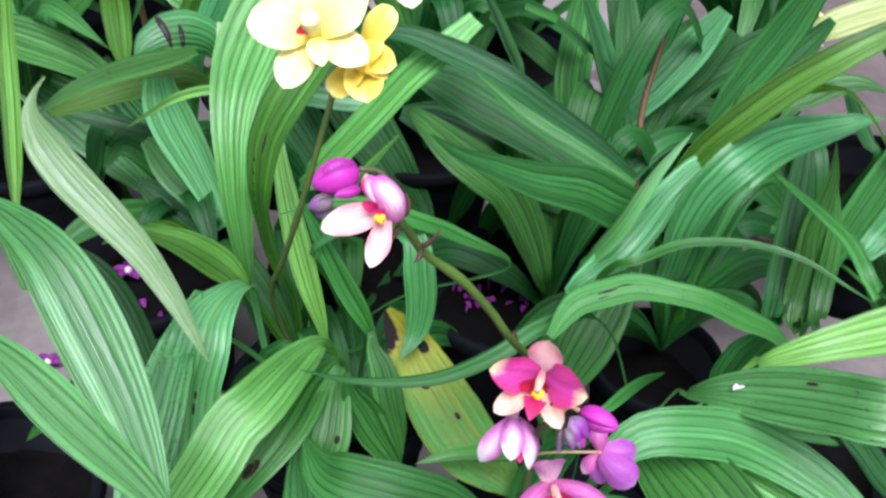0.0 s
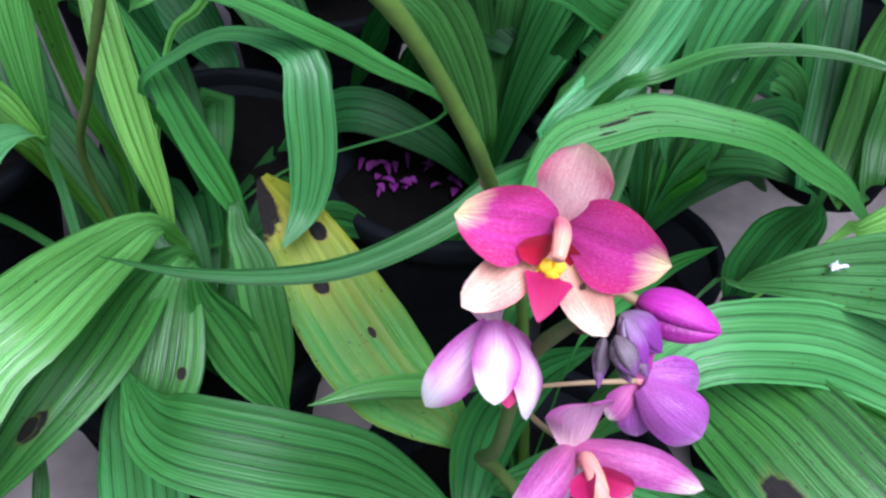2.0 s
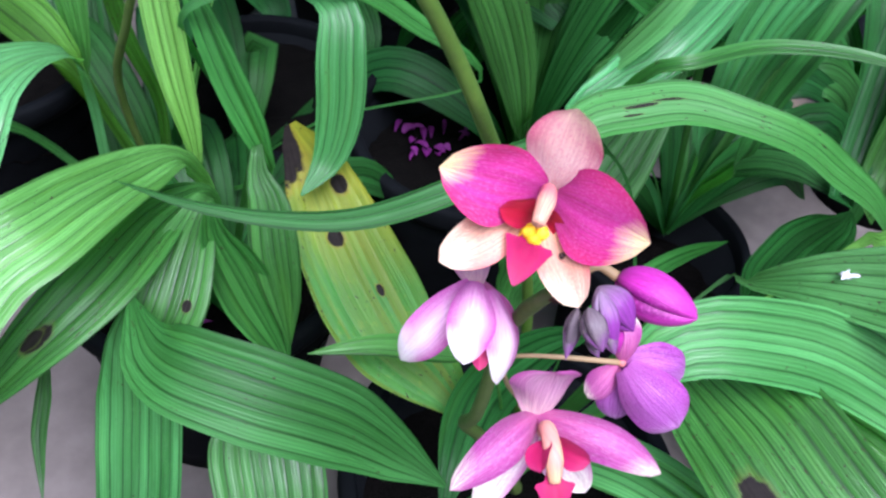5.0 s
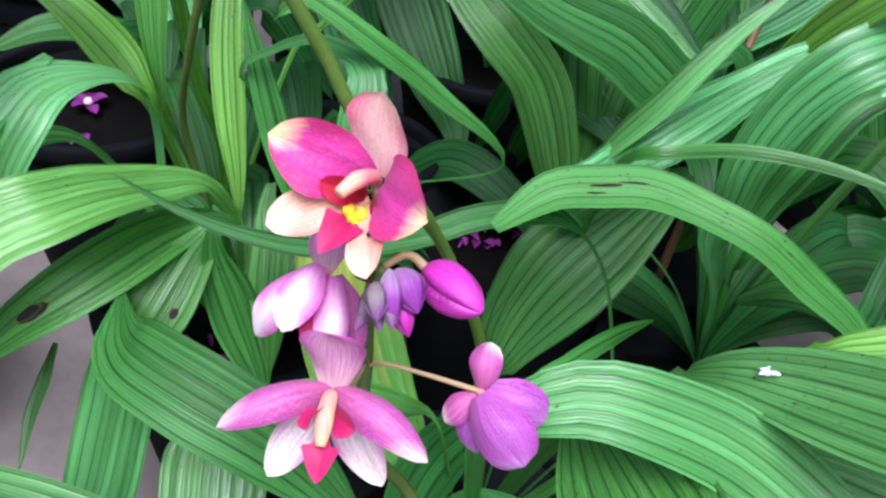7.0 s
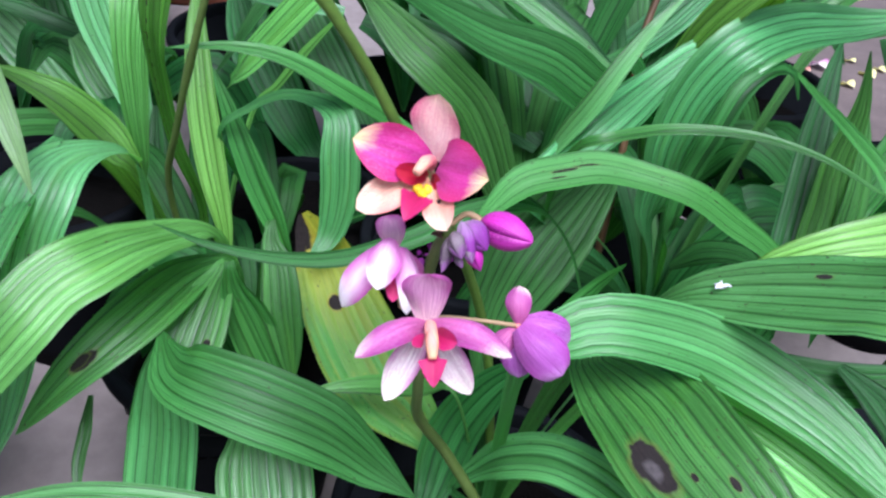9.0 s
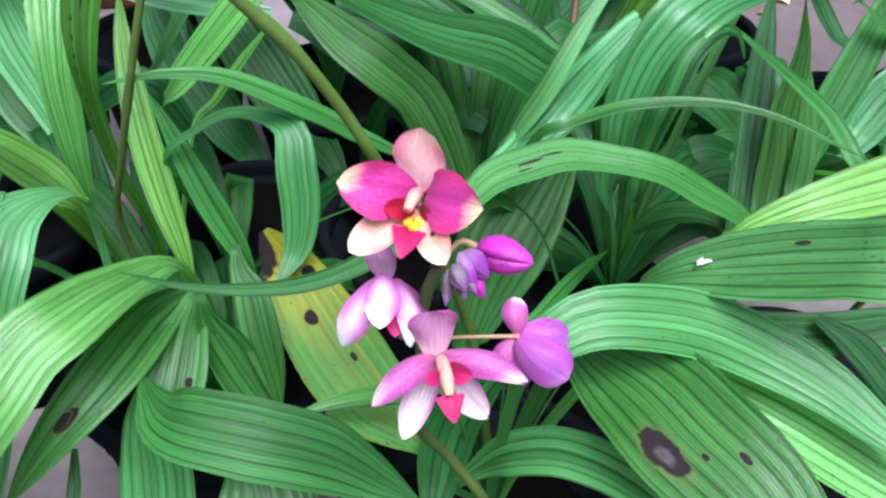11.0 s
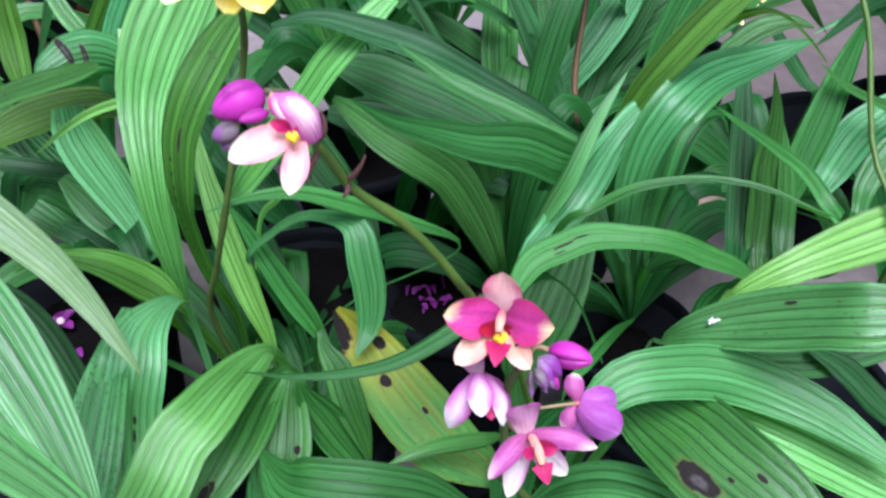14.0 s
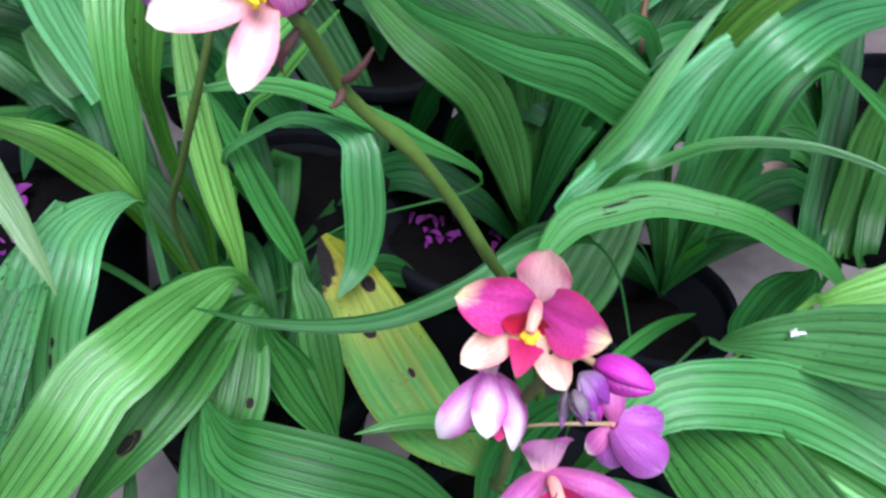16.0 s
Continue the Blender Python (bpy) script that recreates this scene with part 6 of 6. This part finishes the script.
tepal(f7, "sepal", "gold", (-0.038, 0.294, 0.587), (-0.026, 0.303, 0.603), 0.0113, (0.2, -0.6, 0.8), bow=0.1, cup=0.2, widest=0.66, blunt=0.36)
tepal(f7, "petal", "gold", (-0.037, 0.291, 0.584), (-0.024, 0.284, 0.588), 0.0120, (0, -0.6, 0.8), bow=0.25, cup=0.5, base=0.5, widest=0.66, blunt=0.36)
tepal(f7, "petal", "gold", (-0.040, 0.293, 0.584), (-0.049, 0.281, 0.576), 0.0113, (0, -0.6, 0.8), bow=0.1, cup=0.2, base=0.5, widest=0.66, blunt=0.36)
tepal(f7, "sepal", "gold", (-0.038, 0.292, 0.584), (-0.035, 0.275, 0.577), 0.0151, (0, -0.6, 0.8), bow=0.2, cup=0.4, base=0.5, widest=0.66, blunt=0.36)
for end, w in (((-0.0290, 0.2890, 0.5950), 0.0085), ((-0.0440, 0.2870, 0.5900), 0.0085), ((-0.0365, 0.2810, 0.5855), 0.0080), ((-0.0275, 0.2815, 0.5835), 0.0075), ((-0.0425, 0.2800, 0.5800), 0.0075)):
    tepal(f7, "petal", "gold", (-0.0365, 0.2880, 0.5860), end, w, (0, -0.6, 0.8), bow=0.3, cup=0.7, base=0.5, blunt=0.4)
tepal(f7, "lip", "gold", (-0.038, 0.289, 0.586), (-0.031, 0.280, 0.586), 0.0091, (0, -0.6, 0.8), bow=0.25, cup=0.6, base=0.5)
part("pedicel", tube([(-0.048, 0.30, 0.585), (-0.044, 0.307, 0.584), (-0.056, 0.290, 0.598)], (0.0012, 0.0013, 0.0015), n=12), PEDICEL, left2_plant)
part("pedicel", tube([(-0.052, 0.33, 0.572), (-0.044, 0.306, 0.577), (-0.037, 0.292, 0.583)], (0.0012, 0.0013, 0.0015), n=12), PEDICEL, left2_plant)
part("dry_bud", bud_mesh((-0.0536, 0.2906, 0.5857), (-0.0597, 0.2860, 0.5878), 0.0042, pointed=0.3), DRY, left2_plant, "dry tan bud stub")
f8 = flower(left2_plant, (-0.021, 0.312, 0.613), "pale yellow orchid bloom")
tepal(f8, "sepal", "yellow", (-0.021, 0.312, 0.613), (-0.018, 0.299, 0.604), 0.0136, (0, -0.6, 0.8), bow=0.1, cup=0.2)
tepal(f8, "petal", "yellow", (-0.021, 0.312, 0.613), (-0.029, 0.304, 0.610), 0.0105, (0, -0.6, 0.8), bow=0.1, cup=0.2)
part("pedicel", tube([(-0.048, 0.30, 0.585), (-0.033, 0.322, 0.602), (-0.021, 0.313, 0.613)], (0.0012, 0.0013, 0.0015), n=12), PEDICEL, left2_plant)

part("flower_stalk", tube([(0.17, 0.60, 0.15), (0.175, 0.619, 0.269), (0.178, 0.656, 0.329), (0.192, 0.684, 0.379), (0.205, 0.712, 0.427), (0.215, 0.73, 0.50)], (0.0034, 0.003, 0.0026, 0.0022), n=26, knots=((0.5, 0.25),)), BROWN_STALK, centre_plant, "reddish brown flower stalk")
part("flower_stalk", tube([(0.30, 0.42, 0.17), (0.284, 0.339, 0.363), (0.281, 0.381, 0.415), (0.287, 0.421, 0.467), (0.283, 0.446, 0.498)], (0.0022, 0.0019, 0.0016), n=24, knots=((0.6, 0.3),)), STALK, right_plant, "olive green flower stalk")

# ---- leaves of the rows behind and of added side plants ----
rng = random.Random(11)
# last five: side plants, mostly unseen, added to block low skylight
for k, (x, y) in enumerate(((-0.02, 0.86), (-0.22, 0.98), (0.38, 0.98), (0.10, 1.06), (-0.48, 0.84), (0.30, 0.74), (0.0, 0.74), (0.66, 0.45), (0.62, 0.78), (-0.66, 0.55), (-0.62, 0.2), (0.60, 0.12))):
    if k not in (5, 6):
        plant_pot((x, y, 0), 0.09, 0.17, "black plastic nursery pot behind dense leaves")
        host = orchid_plant((x, y, 0.145), "ground orchid with dense strappy green leaves in the rows behind and mostly unseen at the sides")
    else:
        host = (back_plant, centre_plant)[k - 5]
    foot = WHERE[host.name]
    for i in range(6 if k in (5, 6) else 22):
        a = rng.uniform(0.3, 2.8) if k in (5, 6) else rng.uniform(0, 2 * math.pi)
        reach, tall = rng.uniform(0.10, 0.26), rng.uniform(0.14, 0.30)
        d = Vector((math.cos(a), math.sin(a), 0))
        p = [foot, foot + d * reach * 0.18 + Vector((0, 0, tall * 0.6)), foot + d * reach * 0.55 + Vector((0, 0, tall)), foot + d * reach + Vector((0, 0, tall * rng.uniform(0.5, 0.95)))]
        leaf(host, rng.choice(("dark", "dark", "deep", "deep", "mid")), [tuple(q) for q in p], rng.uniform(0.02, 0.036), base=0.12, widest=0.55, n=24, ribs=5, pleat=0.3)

# low filler leaves whose dark greens also paint in the shaded gaps
for host, n in ((left_plant, 8), (left2_plant, 4), (mid_plant, 3), (centre_plant, 8), (right_plant, 8), (back_right_plant, 14), (back_plant, 12), (back_left_plant, 14), (far_left_plant, 6)):
    foot = WHERE[host.name]
    for i in range(n):
        a = rng.uniform(0, 2 * math.pi) if foot.x < -0.2 or foot.x > 0.3 or foot.y > 0.7 else rng.uniform(-0.1, 3.3)
        reach, tall = rng.uniform(0.08, 0.17), rng.uniform(0.05, 0.11)
        d = Vector((math.cos(a), math.sin(a), 0))
        p = [foot, foot + d * reach * 0.25 + Vector((0, 0, tall * 0.7)), foot + d * reach * 0.65 + Vector((0, 0, tall)), foot + d * reach + Vector((0, 0, tall * rng.uniform(-0.2, 0.7)))]
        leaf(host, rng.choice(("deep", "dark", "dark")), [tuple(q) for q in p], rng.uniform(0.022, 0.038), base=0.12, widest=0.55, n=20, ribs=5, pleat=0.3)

# ---- fallen petals, pale lumps and litter ----
for i in range(40):
    cx, cy, zz = ((0.024, 0.602, 0.142), (0.062, 0.606, 0.142), (0.024, 0.602, 0.142), (-0.31, 0.60, 0.123), (-0.125, 0.43, 0.122))[i % 5]
    a, q = rng.uniform(0, 6.28), 0.024 * rng.uniform(0.0, 1.0) ** 0.7
    at = Vector((cx + q * math.cos(a), cy + q * math.sin(a), zz + 0.002))
    away = Vector((math.cos(a * 3), math.sin(a * 3), rng.uniform(0.0, 0.35))) * rng.uniform(0.004, 0.014)
    tagged(part("fallen_petal", tepal_mesh(at, at + away, rng.uniform(0.003, 0.008), (0, 0, 1), bow=0.2, cup=0.9, n=6, across=5), FALLEN, at=at), "withered purple petal on the potting soil", "petal", "fallen petals")
# pale lumps put at the pale spots of the yard
for x, y, s, sx in ((0.44, 0.87, 0.026, 1.3), (0.57, 1.03, 0.024, 0.6), (0.60, 0.83, 0.020, 1.1), (-0.47, 1.03, 0.045, 1.3), (-0.475, 0.92, 0.032, 1.2), (-0.40, 0.95, 0.018, 1.0), (-0.17, 1.27, 0.03, 1.5), (-0.505, 1.035, 0.030, 1.2), (0.488, 0.857, 0.026, 0.8)):
    tagged(part("stone", blob((x, y, s * 0.4), s, x * 9, (sx, 0.8, 0.6), 0.5), PALE_LUMP, at=(x, y, 0)), "pale broken lump lying on the yard", "stone", "loose stones")
flake = thing("white_flake", (0.1685, 0.3148, 0.3585), "dry white papery flake stuck on a leaf", "flake")
part("scrap", blob((0.1682, 0.3148, 0.3588), 0.0014, 7.0, (1.5, 0.9, 0.5), 1.3), FLAKE, flake)
for k, (dx, dy, dz) in enumerate(((0.0046, -0.0003, 0.0006), (-0.0030, -0.0022, 0.0002), (0.0006, 0.0016, 0.0018))):
    part("scrap", tepal_mesh((0.1685 - 0.0006 * k, 0.3148, 0.3585), (0.1685 + dx, 0.3148 + dy, 0.3585 + dz), 0.0014 - 0.0002 * k, (0, -0.5, 0.8), bow=0.3 - 0.15 * k, cup=0.9 * (-1) ** k, n=8, across=5, base=0.8, blunt=0.9), FLAKE, flake)


for a, b, w in (((0.572, 1.078, 0.016), (0.555, 0.982, 0.014), 0.020), ((0.613, 0.870, 0.016), (0.614, 0.831, 0.014), 0.020)):
    tagged(part("fallen_petal", tepal_mesh(a, b, w, (0, -0.2, 1), bow=0.12, cup=0.6, n=9, across=7), DRY, at=a), "dry pinkish tan petal lying on the earth", "petal", "dry petals on the earth")


def fallen_bloom(at, size, label):
    """A whole withered bloom lying face up: five petals round a pale centre."""
    at = Vector(at)
    bloom = thing("fallen_bloom", at, label, "flower", "fallen blooms")
    for k in range(5):
        a = 1.26 * k + 40 * at.x
        out = Vector((math.cos(a), math.sin(a), 0.25 + 0.2 * math.sin(3 * a)))
        part("petal", tepal_mesh(at, at + out * size, size * 0.62, (0, 0, 1), bow=0.15, cup=0.4, n=9, across=7), FALLEN, bloom)
    part("centre", blob(at + Vector((0, 0, 0.004)), size * 0.24, 3.0), PET["blush"], bloom, "pale centre")


fallen_bloom((-0.331, 0.657, 0.126), 0.017, "fallen magenta bloom with a pale centre lying on the potting soil")
fallen_bloom((-0.443, 0.634, 0.006), 0.015, "fallen magenta bloom lying on the yard between pots")
stick = tube([tuple(q) for q in ((-0.372, 0.973, 0.420), (-0.364, 0.959, 0.376), (-0.356, 0.945, 0.331), (-0.350, 0.928, 0.287), (-0.344, 0.915, 0.0))], (0.0036, 0.0036, 0.0034, 0.0032), n=20)
tagged(part("stick", stick, BROWN_STALK, at=(-0.344, 0.915, 0.0)), "thin brown stick standing beside the large pot", "stick")


def brick(at, turn):
    """A worn red brick with chipped, rounded edges."""
    bm = bmesh.new()
    bmesh.ops.create_cube(bm, size=1.0, matrix=Matrix.Translation(Vector(at)) @ Matrix.Rotation(radians(turn), 4, "Z") @ Matrix.Diagonal((0.20, 0.095, 0.065, 1)))
    bmesh.ops.bevel(bm, geom=bm.edges[:], offset=0.006, segments=2, affect="EDGES")
    bmesh.ops.subdivide_edges(bm, edges=bm.edges, cuts=2, use_grid_fill=True)
    for v in bm.verts:
        v.co += Vector((noise.noise(v.co * 30), noise.noise(v.co * 30 + Vector((5, 0, 0))), noise.noise(v.co * 30 + Vector((0, 5, 0))))) * 0.003
    tagged(part("brick", bm, TERRACOTTA, at=(at[0], at[1], at[2] - 0.0325)), "worn red brick stacked at the edge of the yard", "brick", "stacked bricks")


for k in range(4):
    brick((-0.435 + 0.012 * (k % 2), 1.50, 0.0325 + 0.065 * k), 6 * (-1) ** k)


for x, y, s, kind in ((0.697, 1.480, 0.020, "yellow"), (0.705, 1.430, 0.032, "yellow"), (0.737, 1.454, 0.024, "yellow"), (0.659, 1.378, 0.026, "yellow"), (0.606, 1.365, 0.024, "gold"), (0.630, 1.451, 0.034, "blush"), (0.600, 1.417, 0.022, "peach")):
    at = Vector((x, y, 0.006))
    bm = tepal_mesh(at, at + Vector((s * 0.4, -s, 0.012)), s * 0.75, (0, -0.2, 1), bow=0.25, cup=0.5, n=8, across=7)
    tagged(part("fallen_petal", bm, PET[kind], at=at), "pale fallen petal lying on the far yard", "petal", "petals on the yard")

for end in ((-0.134, 0.203, 0.384), (-0.124, 0.200, 0.387)):
    part("petiole", tube([(-0.11, 0.12, 0.125), (-0.108, 0.128, 0.24), (-0.114, 0.158, 0.34), end], (0.0035, 0.003, 0.0022, 0.0014), n=20), STALK, near_left_plant, "channelled green petiole")
